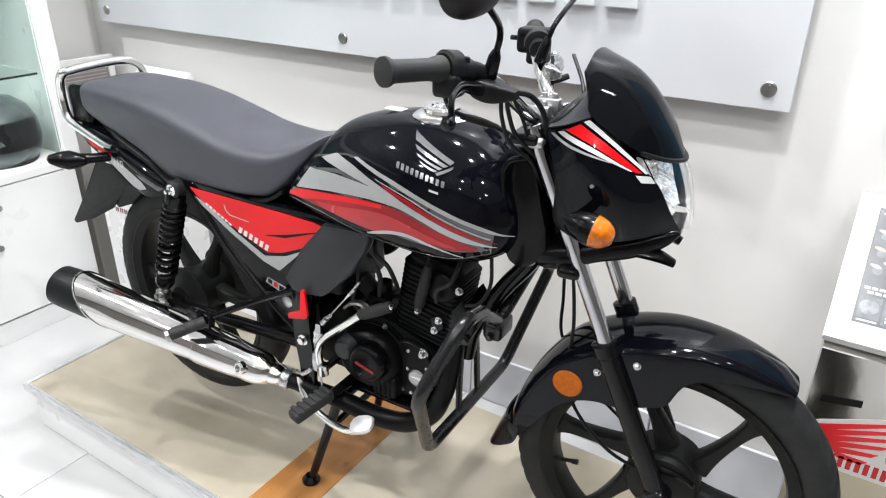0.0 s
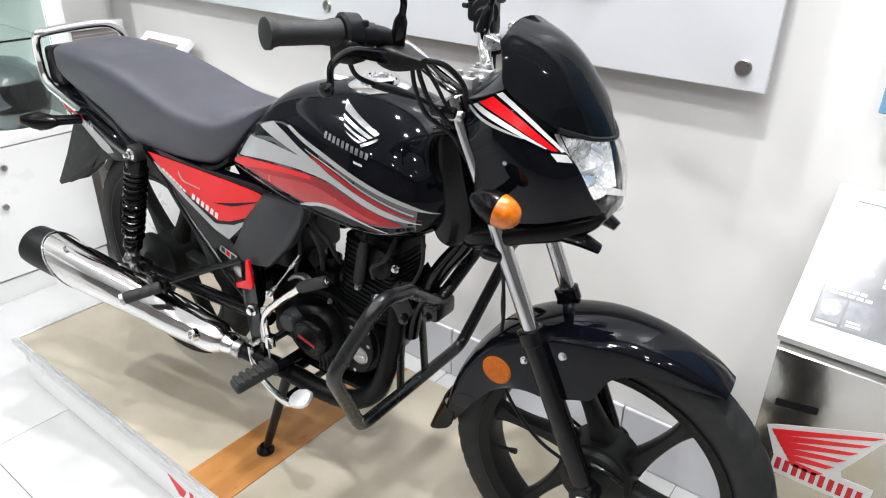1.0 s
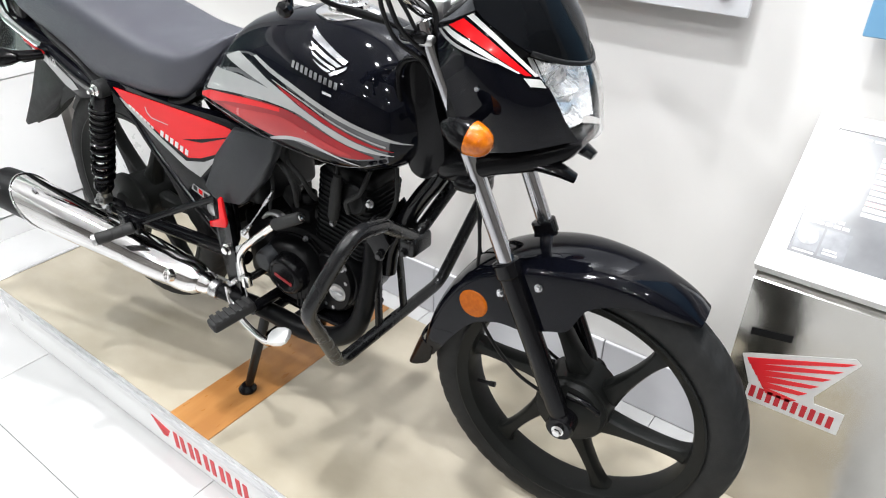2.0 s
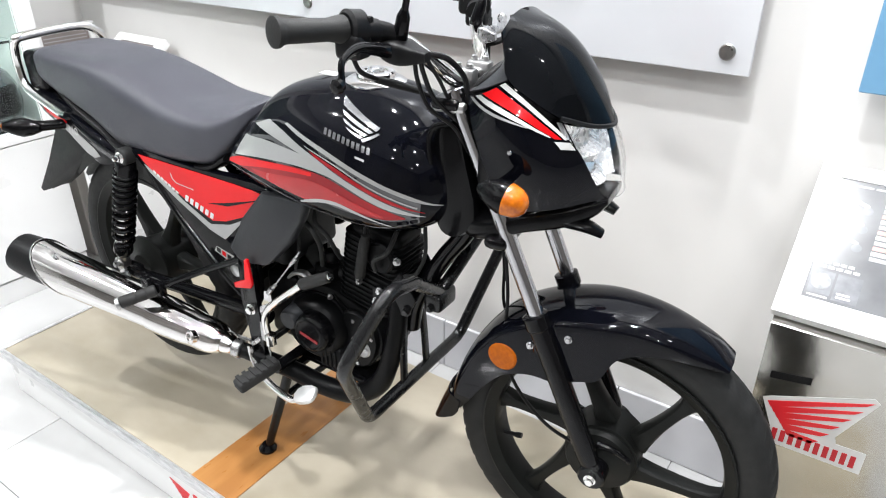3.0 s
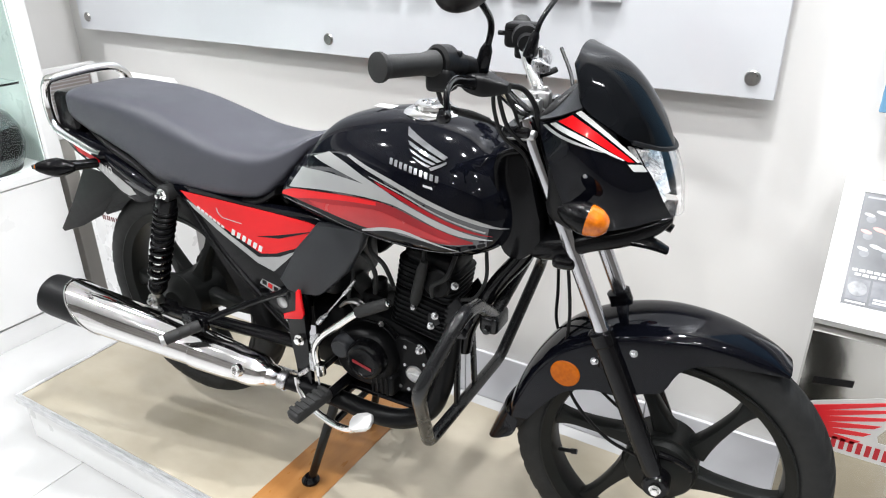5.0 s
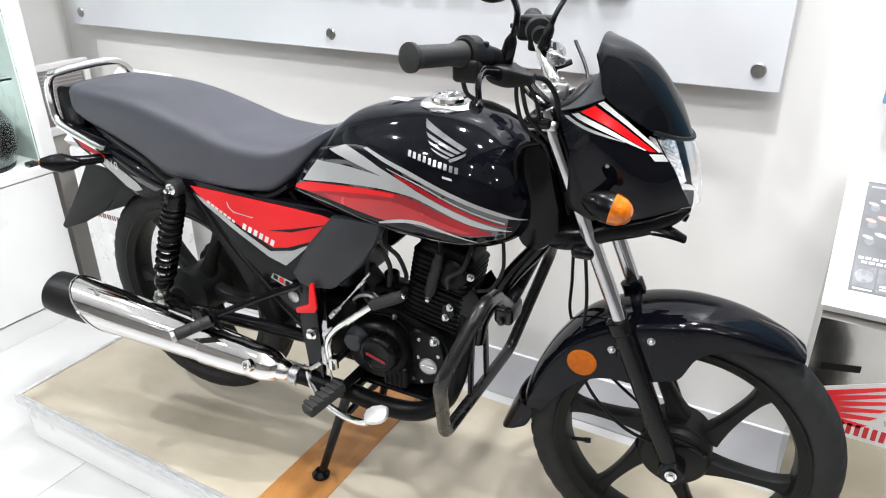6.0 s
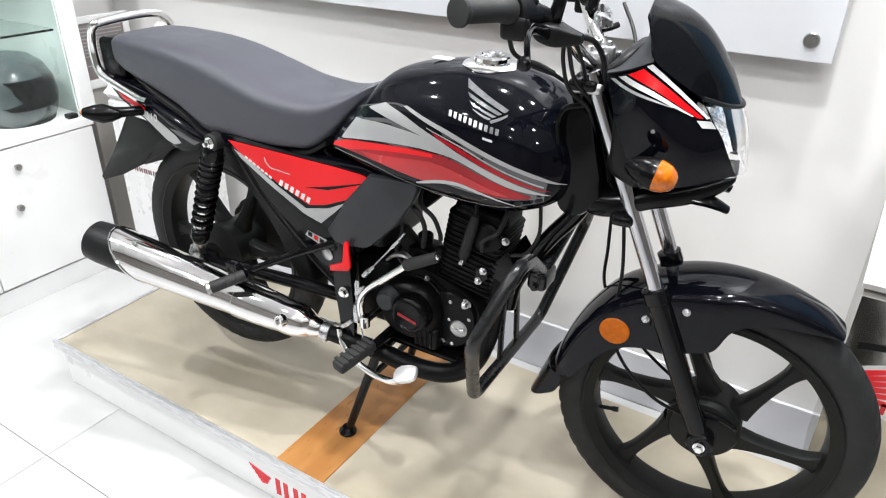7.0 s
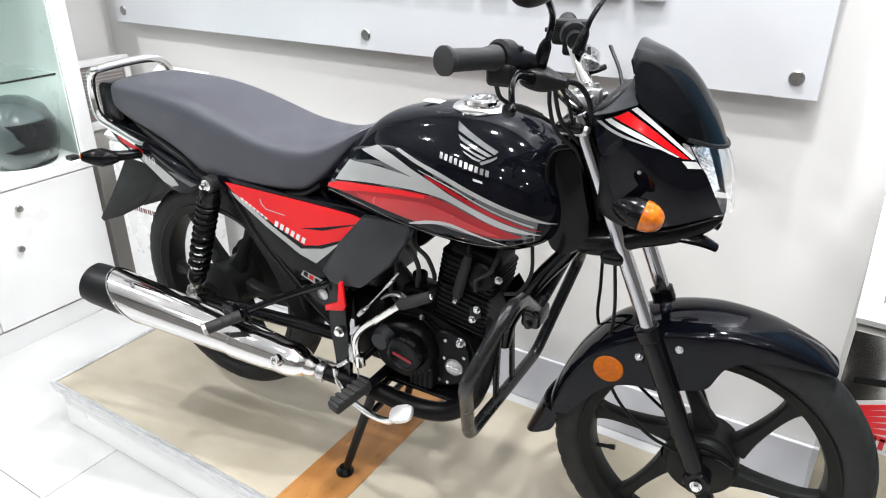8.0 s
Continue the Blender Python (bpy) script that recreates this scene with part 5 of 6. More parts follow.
part("wire_loom", tube([(0.87, -0.06, 0.725), (0.875, -0.07, 0.67), (0.85, -0.065, 0.62), (0.815, -0.055, 0.60)], 0.004, 7, 8), RUBBER, bike)

# ---- frame
part("frame_tube", tube([(0.965, 0.0, 0.80), (0.926, 0.0, 0.708), (0.871, 0.0, 0.63), (0.807, 0.0, 0.516), (0.79, 0.0, 0.44)], 0.0185, 5, 16), FRAME_PAINT, bike, "black frame down tube")
part("frame_tube", tube([(0.94, 0, 0.86), (0.80, 0, 0.745), (0.60, 0, 0.715), (0.44, 0, 0.70), (0.40, 0, 0.55), (0.43, 0, 0.38)], 0.02, 5, 14), FRAME_PAINT, bike)
for s in (-1, 1):
    fx = (lambda bm: bm) if s < 0 else mirrored
    part("frame_tube", fx(tube([(0.50, -0.06, 0.70), (0.30, -0.095, 0.715), (0.10, -0.10, 0.735), (-0.10, -0.09, 0.77), (-0.25, -0.08, 0.81)], 0.012, 5, 12)), FRAME_PAINT, bike)
    part("frame_tube", fx(tube([(0.09, -0.098, 0.725), (0.19, -0.10, 0.60), (0.32, -0.10, 0.48), (0.42, -0.095, 0.40)], 0.012, 5, 12)), FRAME_PAINT, bike)
    part("swing_arm", fx(merge(tube([(0.44, -0.085, 0.385), (0.2, -0.098, 0.38), (0.0, -0.105, RA.z), (RA.x - 0.05, -0.105, RA.z)], 0.0165, 4, 14), box((RA.x - 0.06, -0.112, RA.z - 0.02), (RA.x + 0.04, -0.098, RA.z + 0.03), 0.005, 2))), FRAME_PAINT, bike, "black swing arm")
    part("footrest_hanger", fx(merge(plate(smooth_outline([(0.412, 0.560), (0.448, 0.555), (0.452, 0.46), (0.455, 0.38), (0.450, 0.29), (0.420, 0.29), (0.412, 0.36), (0.403, 0.44), (0.406, 0.50)], 4), -0.128, -0.116, 0.003))), FRAME_PAINT, bike, "black footrest hanger plate")
    part("rear_footrest_bracket", fx(merge(tube([(0.405, -0.115, 0.545), (0.30, -0.14, 0.495), (0.18, -0.185, 0.435)], 0.0085, 5, 10), bolt((0.175, -0.200, 0.452), (0, -1, 0), 0.010, 0.012), box((0.125, -0.200, 0.415), (0.20, -0.178, 0.452), 0.006, 2))), FRAME_PAINT, bike, "black passenger footrest bracket")
    rp = part("passenger_footrest", fx(merge(lathe([(0, 0.0125), (0.004, 0.0142), (0.020, 0.0142), (0.022, 0.013), (0.024, 0.0142), (0.044, 0.0142), (0.046, 0.013), (0.048, 0.0142), (0.080, 0.0145), (0.083, 0.013)], (0.195, -0.205, 0.440), (-0.052, -0.078, -0.018), 20))), GRIP_RUBBER, bike, "black rubber passenger footrest")
    part("end_plug", fx(lathe([(0.0835, 0.0148), (0.091, 0.0148), (0.093, 0.012)], (0.195, -0.205, 0.440), (-0.052, -0.078, -0.018), 20)), ALLOY, rp, "bright alloy end")
    peg = part("footrest", fx(box((-0.018, -0.105, -0.014), (0.018, 0.0, 0.012), 0.007, 3)), GRIP_RUBBER, bike, "ribbed black rubber footrest")
    for i in range(6):
        part("rib", fx(box((-0.0175, -0.096 + i * 0.016, 0.0115), (0.0175, -0.087 + i * 0.016, 0.0155), 0.001, 1)), GRIP_RUBBER, peg, "", 0)
    peg.matrix_local = (pose(0.525, -0.155, 0.335, 9, 0, -14) if s < 0 else pose(0.525, 0.155, 0.335, -9, 0, 14))
    part("hanger_nut", fx(bolt((0.433, -0.128, 0.4295), (0, -1, 0), 0.010, 0.014)), CHROME, bike)
part("cross_tube", rod((0.52, -0.16, 0.315), (0.52, 0.16, 0.315), 0.013, sides=16), FRAME_PAINT, bike)
part("brake_rod", rod((0.43, -0.11, 0.315), (RA.x + 0.02, -0.112, RA.z - 0.075), 0.0035, sides=8), STEEL, bike)
part("axle_adjuster", box((RA.x - 0.045, -0.122, RA.z - 0.012), (RA.x - 0.01, -0.112, RA.z + 0.012), 0.003, 1), STEEL, bike)
part("hanger_screw", merge(lathe([(0, 0.016), (0.004, 0.016), (0.006, 0.013), (0.006, 0.0)], (0.372, -0.1055, 0.502), (0, -1, 0), 20)), ALLOY, bike, "round alloy cap")

part("chain_case", plate(smooth_outline([(-0.145, 0.37), (-0.105, 0.45), (0.0, 0.478), (0.25, 0.462), (0.45, 0.445), (0.50, 0.39), (0.45, 0.335), (0.25, 0.302), (0.0, 0.272), (-0.105, 0.29)], 5), 0.088, 0.124, 0.008), BLACK_PLASTIC, bike, "black full chain case")
for pts, rad in (([(0.55, -0.085, 0.70), (0.575, -0.098, 0.62), (0.56, -0.10, 0.56), (0.575, -0.09, 0.52)], 0.0040), ([(0.80, -0.05, 0.70), (0.79, -0.075, 0.655), (0.76, -0.08, 0.63), (0.755, -0.072, 0.60)], 0.0050)):
    part("engine_hose", tube(pts, rad, 7, 8), RUBBER, eng)

# ---- kick lever, brake pedal, red lever, stands
kick = part("kick_lever", tube([(0.489, -0.138, 0.372), (0.485, -0.140, 0.411), (0.491, -0.141, 0.440), (0.511, -0.140, 0.4685), (0.544, -0.138, 0.498), (0.582, -0.135, 0.531), (0.607, -0.131, 0.5525)], 0.0088, 6, 14), CHROME, bike, "chrome kick lever")
part("kick_clamp", merge(lathe([(0, 0.010), (0.002, 0.0122), (0.028, 0.0122), (0.030, 0.010)], (0.495, -0.139, 0.360), (0.02, 0, 1), 20), rod((0.495, -0.139, 0.375), (0.495, -0.070, 0.375), 0.009, sides=16)), CHROME, kick, "chrome clamp at the lever's foot")
part("kick_bracket", merge(box((0.459, -0.137, 0.357), (0.474, -0.127, 0.399), 0.004, 2), rod((0.466, -0.132, 0.398), (0.465, -0.132, 0.408), 0.006, sides=8), plate([(0.464, 0.433), (0.468, 0.450), (0.492, 0.466), (0.496, 0.458), (0.478, 0.444), (0.472, 0.430)], -0.134, -0.130, 0.001), rod((0.470, -0.131, 0.432), (0.468, -0.131, 0.395), 0.0035, sides=8)), STEEL, kick, "small steel bracket and screw")
part("kick_rubber", lathe([(0, 0.0115), (0.004, 0.0128), (0.050, 0.0132), (0.082, 0.0122), (0.086, 0.0105)], (0.604, -0.131, 0.5505), (0.081, 0.003, 0.0435), 16), GRIP_RUBBER, kick, "black rubber sleeve")
part("kick_tip", lathe([(0.086, 0.008), (0.092, 0.008), (0.093, 0.006)], (0.604, -0.131, 0.5505), (0.081, 0.003, 0.0435), 14), CHROME, kick)
pedal = part("brake_pedal", tube([(0.415, -0.135, 0.325), (0.425, -0.140, 0.295), (0.465, -0.150, 0.262), (0.53, -0.165, 0.255), (0.585, -0.178, 0.265), (0.615, -0.184, 0.285), (0.63, -0.186, 0.302)], [0.0085, 0.0085, 0.0085, 0.0085, 0.009, 0.009, 0.008], 6, 14), CHROME, bike, "chrome rear brake pedal")
pad = plate([(0.029 * math.copysign(abs(math.cos(a)) ** 0.5, math.cos(a)), 0.020 * math.copysign(abs(math.sin(a)) ** 0.5, math.sin(a))) for a in (2 * math.pi * k / 28 for k in range(28))], -0.006, 0.006, 0.0045)
bmesh.ops.rotate(pad, verts=pad.verts, cent=(0, 0, 0), matrix=Matrix.Rotation(radians(90), 3, "X"))
pp = part("pedal_pad", pad, PAD_STEEL, pedal, "flat satin steel pedal pad")
pp.matrix_local = pose(0.638, -0.188, 0.312, 24, -22, 8)
part("pedal_spring", tube([(0.42, -0.132, 0.33), (0.44, -0.133, 0.345), (0.455, -0.133, 0.36)], 0.006, 4, 8), STEEL, pedal)
part("kick_spring", tube([(0.48, -0.137, 0.36), (0.488, -0.14, 0.33), (0.483, -0.14, 0.29), (0.475, -0.138, 0.27)], 0.002, 6, 6), STEEL, pedal)
part("red_lock_lever", merge(plate([(0.451, 0.568), (0.456, 0.5735), (0.463, 0.5735), (0.467, 0.512), (0.460, 0.5005), (0.4085, 0.4870), (0.4080, 0.5000), (0.4475, 0.5165)], -0.147, -0.140, 0.002)), RED_PAINT, bike, "bright red plastic lever")
part("clutch_cable_arm", merge(tube([(0.536, -0.100, 0.532), (0.556, -0.100, 0.549), (0.580, -0.099, 0.555), (0.597, -0.092, 0.540)], [0.006, 0.009, 0.010, 0.009], 4, 10, flat=(1, 0.6))), ALLOY, eng, "alloy clutch arm")
part("cable_adjuster", merge(rod((0.480, -0.115, 0.480), (0.494, -0.115, 0.497), 0.0065, sides=8), rod((0.497, -0.115, 0.500), (0.506, -0.115, 0.509), 0.0045, sides=8), rod((0.494, -0.115, 0.496), (0.5535, -0.115, 0.568), 0.0020, sides=8), rod((0.560, -0.115, 0.576), (0.578, -0.115, 0.597), 0.0042, sides=8), rod((0.5535, -0.115, 0.568), (0.592, -0.115, 0.617), 0.0026, sides=8)), STEEL, eng)
stand = part("centre_stand", merge(rod((0.505, -0.115, 0.268), (0.505, 0.115, 0.268), 0.012, sides=14), rod((0.47, -0.12, 0.17), (0.47, 0.12, 0.17), 0.009, sides=12)), FRAME_PAINT, bike, "black steel centre stand")
for s in (-1, 1):
    part("stand_leg", merge(rod((0.505, s * 0.105, 0.272), (0.425, s * 0.136, 0.010), 0.0125, 0.0105, 14), lathe([(0, 0.017), (0.004, 0.023), (0.010, 0.023), (0.022, 0.013)], (0.423, s * 0.137, 0.0), (0, 0, 1), 18)), FRAME_PAINT, stand)
part("skid_plate", box((0.50, -0.07, 0.285), (0.72, 0.07, 0.30), 0.006, 2), FRAME_PAINT, bike)

# ---- crash guard
HOOP = [(0.864, 0.0, 0.550), (0.884, -0.124, 0.641), (0.897, -0.216, 0.671), (0.852, -0.297, 0.537), (0.802, -0.178, 0.317)]
guard = part("crash_guard", bent(HOOP + [(x, -y, z) for x, y, z in HOOP[::-1]], 0.0138, 0.05), GUARD_PAINT, bike, "satin black tubular crash guard")
for y in (-0.048, 0.040):
    part("guard_strap", tube([(0.800, y, 0.318), (0.798, y * 0.9, 0.40), (0.797, y * 0.75, 0.475)], 0.0125, 3, 8, flat=(0.4, 1.0)), GUARD_PAINT, guard)
part("guard_clamp", merge(box((0.842, -0.034, 0.518), (0.884, 0.034, 0.560), 0.010, 3), bolt((0.862, -0.034, 0.530), (0, -1, 0), 0.007, 0.010), bolt((0.815, -0.052, 0.515), (0, -1, 0), 0.008, 0.010)), GUARD_PAINT, guard, "black clamp on the down tube")


# ---------------------------------------------------------------- graphics laid on the bodywork
from mathutils.bvhtree import BVHTree


def hull(*obs):
    bm = bmesh.new()
    for o in obs:
        bm.from_mesh(o.data)
    tree = BVHTree.FromBMesh(bm)
    bm.free()
    return tree


def resample(pts, n):
    P = spline(pts, 8) if len(pts) > 2 else np.array(pts, float)
    d = np.concatenate([[0], np.cumsum(np.linalg.norm(np.diff(P, axis=0), axis=1))])
    s = np.linspace(0, d[-1], n)
    return np.stack([np.interp(s, d, P[:, k]) for k in range(P.shape[1])], 1)


def strip(tree, side, top, low, lift, n=30, m=5, thick=0.0):
    """A sticker between two curves in x and z, laid on the bodywork of one side."""
    T, L = resample(top, n), resample(low, n)
    bm = bmesh.new()
    grid = []
    for i in range(n):
        col = []
        for k in range(m):
            x, z = T[i] + (L[i] - T[i]) * k / (m - 1)
            hit = tree.ray_cast(Vector((x, side * 1.0, z)), Vector((0, -side, 0)), 0.999)
            if hit[0] is None:
                p, nrm, _, _ = tree.find_nearest(Vector((x, side * 0.14, z)))
                hit = (p, nrm)
            nrm = hit[1] if hit[1].y * side > 0 else -hit[1]
            col.append(bm.verts.new(hit[0] + nrm * lift))
        grid.append(col)
    for a, b in zip(grid, grid[1:]):
        for k in range(m - 1):
            bm.faces.new((a[k], a[k + 1], b[k + 1], b[k]))
    if thick:
        bmesh.ops.recalc_face_normals(bm, faces=bm.faces)
        bmesh.ops.solidify(bm, geom=list(bm.faces), thickness=-thick)
    return bm


TANK_TREE = hull(tank)
EMBLEM = mat("emblem_chrome", (0.46, 0.46, 0.475), (0.34, 0.34, 0.355), rough=0.20, metal=1.0, scale=60)
STRIPES = [
    ("dark_band", [(0.455, 0.862), (0.52, 0.884), (0.60, 0.897), (0.70, 0.868), (0.80, 0.835), (0.90, 0.800)], [(0.415, 0.772), (0.52, 0.765), (0.62, 0.745), (0.72, 0.738), (0.82, 0.740), (0.895, 0.762)], DARK_SILVER, 0.0005, "charcoal metallic band"),
    ("silver_prong", [(0.478, 0.850), (0.547, 0.856), (0.606, 0.854), (0.651, 0.851)], [(0.438, 0.801), (0.519, 0.816), (0.594, 0.824), (0.652, 0.827)], SILVER_PAINT, 0.0010, "silver stripe"),
    ("silver_prong", [(0.552, 0.893), (0.601, 0.881), (0.650, 0.864)], [(0.509, 0.877), (0.590, 0.863), (0.650, 0.851)], SILVER_PAINT, 0.0010, "silver stripe"),
    ("silver_sweep", [(0.648, 0.865), (0.693, 0.850), (0.738, 0.832), (0.797, 0.811), (0.850, 0.793), (0.905, 0.7755)], [(0.648, 0.827), (0.714, 0.824), (0.762, 0.811), (0.808, 0.794), (0.851, 0.782), (0.905, 0.7745)], SILVER_PAINT, 0.0010, "silver sweep"),
    ("red_line", [(0.672, 0.862), (0.737, 0.843), (0.796, 0.821), (0.850, 0.802), (0.905, 0.7835)], [(0.689, 0.852), (0.738, 0.834), (0.796, 0.813), (0.850, 0.795), (0.905, 0.7825)], DEEP_RED, 0.0015, "dark red line"),
    ("silver_line", [(0.607, 0.897), (0.655, 0.884), (0.709, 0.870), (0.759, 0.854), (0.805, 0.839), (0.848, 0.825), (0.890, 0.811), (0.925, 0.7930)], [(0.599, 0.894), (0.650, 0.878), (0.704, 0.863), (0.754, 0.847), (0.801, 0.832), (0.849, 0.817), (0.893, 0.803), (0.925, 0.7920)], SILVER_PAINT, 0.0015, "thin silver line"),
    ("grey_line", [(0.66, 0.868), (0.737, 0.848), (0.797, 0.826), (0.850, 0.808), (0.895, 0.793)], [(0.662, 0.866), (0.737, 0.845), (0.797, 0.823), (0.850, 0.805), (0.894, 0.790)], SILVER_PAINT, 0.0016, "thin silver line"),
    ("red_band", [(0.416, 0.788), (0.460, 0.803), (0.519, 0.812), (0.608, 0.821), (0.676, 0.824), (0.726, 0.818), (0.774, 0.803), (0.819, 0.789), (0.875, 0.772)], [(0.412, 0.779), (0.460, 0.781), (0.517, 0.778), (0.606, 0.768), (0.658, 0.763), (0.701, 0.773), (0.739, 0.775), (0.786, 0.765), (0.835, 0.763), (0.875, 0.769)], DEEP_RED, 0.0012, "deep red band"),
    ("bright_red_band", [(0.418, 0.788), (0.460, 0.802), (0.519, 0.811), (0.608, 0.820), (0.680, 0.822)], [(0.414, 0.780), (0.460, 0.783), (0.530, 0.798), (0.608, 0.809), (0.680, 0.815)], RED_PAINT, 0.0017, "bright red band"),
    ("red_belly", [(0.500, 0.789), (0.560, 0.793), (0.608, 0.799), (0.676, 0.806), (0.727, 0.799), (0.775, 0.786), (0.835, 0.770)], [(0.520, 0.782), (0.560, 0.774), (0.606, 0.768), (0.658, 0.764), (0.720, 0.775), (0.770, 0.770), (0.835, 0.766)], mat("mid_red_graphic", (0.42, 0.013, 0.016), (0.33, 0.010, 0.013), rough=0.25, coat=0.3, scale=9), 0.0018, "red lower band"),
    ("silver_hem", [(0.640, 0.757), (0.668, 0.767), (0.701, 0.775), (0.739, 0.777), (0.786, 0.767), (0.848, 0.7515)], [(0.640, 0.753), (0.668, 0.760), (0.701, 0.768), (0.739, 0.770), (0.786, 0.762), (0.847, 0.750)], SILVER_PAINT, 0.0020, "thin silver hem"),
]
FEATHERS = [([(0.7140, 0.9535), (0.7660, 0.9340), (0.8120, 0.9160)], [(0.7235, 0.9410), (0.7660, 0.9262), (0.8070, 0.9108)]), ([(0.7265, 0.9355), (0.7680, 0.9215), (0.8035, 0.9092)], [(0.7340, 0.9285), (0.7670, 0.9165), (0.7965, 0.9068)]),
            ([(0.7355, 0.9235), (0.7670, 0.9125), (0.7945, 0.9048)], [(0.7425, 0.9178), (0.7670, 0.9092), (0.7885, 0.9022)]), ([(0.7450, 0.9128), (0.7680, 0.9050), (0.7865, 0.9005)], [(0.7520, 0.9085), (0.7680, 0.9018), (0.7812, 0.8982)]),
            ([(0.7840, 0.8975), (0.8000, 0.9035), (0.8125, 0.9095)], [(0.7880, 0.8930), (0.8020, 0.8990), (0.8131, 0.9055)])]
for s in (-1, 1):
    for name, top, low, material, lift, lab in STRIPES:
        part(name, strip(TANK_TREE, s, top, low, lift), material, tank, lab, 60)
    # a plain wing of five feathers, and bars for the lettering below it
    for top, low in FEATHERS:
        part("feather", strip(TANK_TREE, s, top, low, 0.0004, 14, 3, 0.0024), EMBLEM, tank, "chrome wing feather", 40)
    for i in range(5):
        x, z = 0.702 + i * 0.0215, 0.9055 - i * 0.0042
        for dx in (0.0, 0.0105):
            part("letter_bar", strip(TANK_TREE, s, [(x + dx, z - dx * 0.18), (x + dx + 0.0065, z - dx * 0.18 - 0.001)], [(x + dx + 0.001, z - dx * 0.18 - 0.0105), (x + dx + 0.0075, z - dx * 0.18 - 0.0115)], 0.0004, 4, 3, 0.0018), EMBLEM, tank, "chrome lettering bar", 40)
    part("small_mark", strip(TANK_TREE, s, [(0.777, 0.870), (0.796, 0.867)], [(0.778, 0.866), (0.797, 0.863)], 0.0005, 5, 2), DECAL_GREY, tank, "small silver mark", 0)



def panel_strip(rows, edge_a, edge_b, lift, n=26, m=4):
    """A stripe on a cowl panel between two lines in the panel's own coordinates: u from its rear to its front edge, v from top to bottom."""
    R = [resample(r, 41) for r in rows]
    cols = np.stack([resample([r[i] for r in R], 81) for i in range(41)])

    def at(u, v):
        x, y = np.clip(u, 0, 1) * 40, np.clip(v, 0, 1) * 80
        i, j = min(int(x), 39), min(int(y), 79)
        fx, fy = x - i, y - j
        return (cols[i, j] * (1 - fx) + cols[i + 1, j] * fx) * (1 - fy) + (cols[i, j + 1] * (1 - fx) + cols[i + 1, j + 1] * fx) * fy

    bm = bmesh.new()
    grid = []
    for i in range(n):
        t = i / (n - 1)
        col = []
        for k in range(m):
            w = k / (m - 1)
            (u0, v0), (u1, v1) = edge_a
            (p0, q0), (p1, q1) = edge_b
            u, v = (u0 + (u1 - u0) * t) * (1 - w) + (p0 + (p1 - p0) * t) * w, (v0 + (v1 - v0) * t) * (1 - w) + (q0 + (q1 - q0) * t) * w
            p = at(u, v)
            du, dv = at(u + 0.02, v) - at(u - 0.02, v), at(u, v + 0.02) - at(u, v - 0.02)
            nrm = np.cross(du, dv)
            nrm = nrm / np.linalg.norm(nrm)
            if nrm[1] > 0:
                nrm = -nrm
            col.append(bm.verts.new(p + nrm * lift))
        grid.append(col)
    for a, b in zip(grid, grid[1:]):
        for k in range(m - 1):
            bm.faces.new((a[k], a[k + 1], b[k + 1], b[k]))
    return bm


COWL_STRIPES = [("white_stripe", ((1.0, 0.0), (1.0, 0.50)), ((0.90, 0.0), (0.965, 0.50)), DECAL_WHITE, "white stripe"),
                ("red_stripe", ((0.84, 0.005), (0.945, 0.49)), ((0.60, 0.005), (0.885, 0.47)), RED_PAINT, "bright red stripe"),
                ("white_stripe", ((0.55, 0.01), (0.87, 0.45)), ((0.40, 0.01), (0.85, 0.45)), DECAL_WHITE, "pale grey stripe"),
                ("grey_stripe", ((0.28, 0.02), (0.74, 0.34)), ((0.15, 0.02), (0.72, 0.34)), SILVER_PAINT, "silver stripe"),
                ("label", ((0.86, 0.485), (0.99, 0.525)), ((0.86, 0.55), (0.985, 0.585)), DECAL_WHITE, "blank white label")]
for s in (-1, 1):
    for name, ea, eb, material, lab in COWL_STRIPES:
        bm = panel_strip(SIDE_PANEL, ea, eb, 0.0032)
        part(name, steer(bm if s < 0 else mirrored(bm)), material, cowl, lab, 60)


# ---------------------------------------------------------------- lettering and small things of the room
for i in range(11):
    x = -1.28 + i * 0.102
    part("letter", box((x, 2.112, 1.288), (x + 0.078, 2.1278, 1.40), 0.003, 2), BOARD_METAL, board, "raised silver letter block", 0)

# the wing mark on the lectern
RED_INK = mat("dark_red_ink", (0.45, 0.01, 0.02), rough=0.35)
YF = 0.006
wing_back = [(0.026, -0.200), (0.040, -0.192), (0.205, -0.122), (0.216, -0.130), (0.165, -0.235), (0.170, -0.250), (0.222, -0.248), (0.222, -0.300), (0.052, -0.302), (0.052, -0.262)]
part("mark_backing", plate([(x, 0.738 + z) for x, z in wing_back], YF - 0.0012, YF - 0.0002), DECAL_WHITE, stand_1, "white sticker backing", 0)
for i in range(6):
    a = V(0.036, -0.204).lerp(V(0.082, -0.262), i / 5.5)
    b = V(0.208, -0.132).lerp(V(0.140, -0.258), i / 5)
    w = 0.0125
    part("feather", plate([(a.x, 0.738 + a.y), (b.x, 0.738 + b.y), (b.x - 0.012, 0.738 + b.y - w * 0.9), (a.x + 0.008, 0.738 + a.y - w)], YF - 0.0022, YF - 0.0013), LOGO_RED, stand_1, "red wing feather", 0)
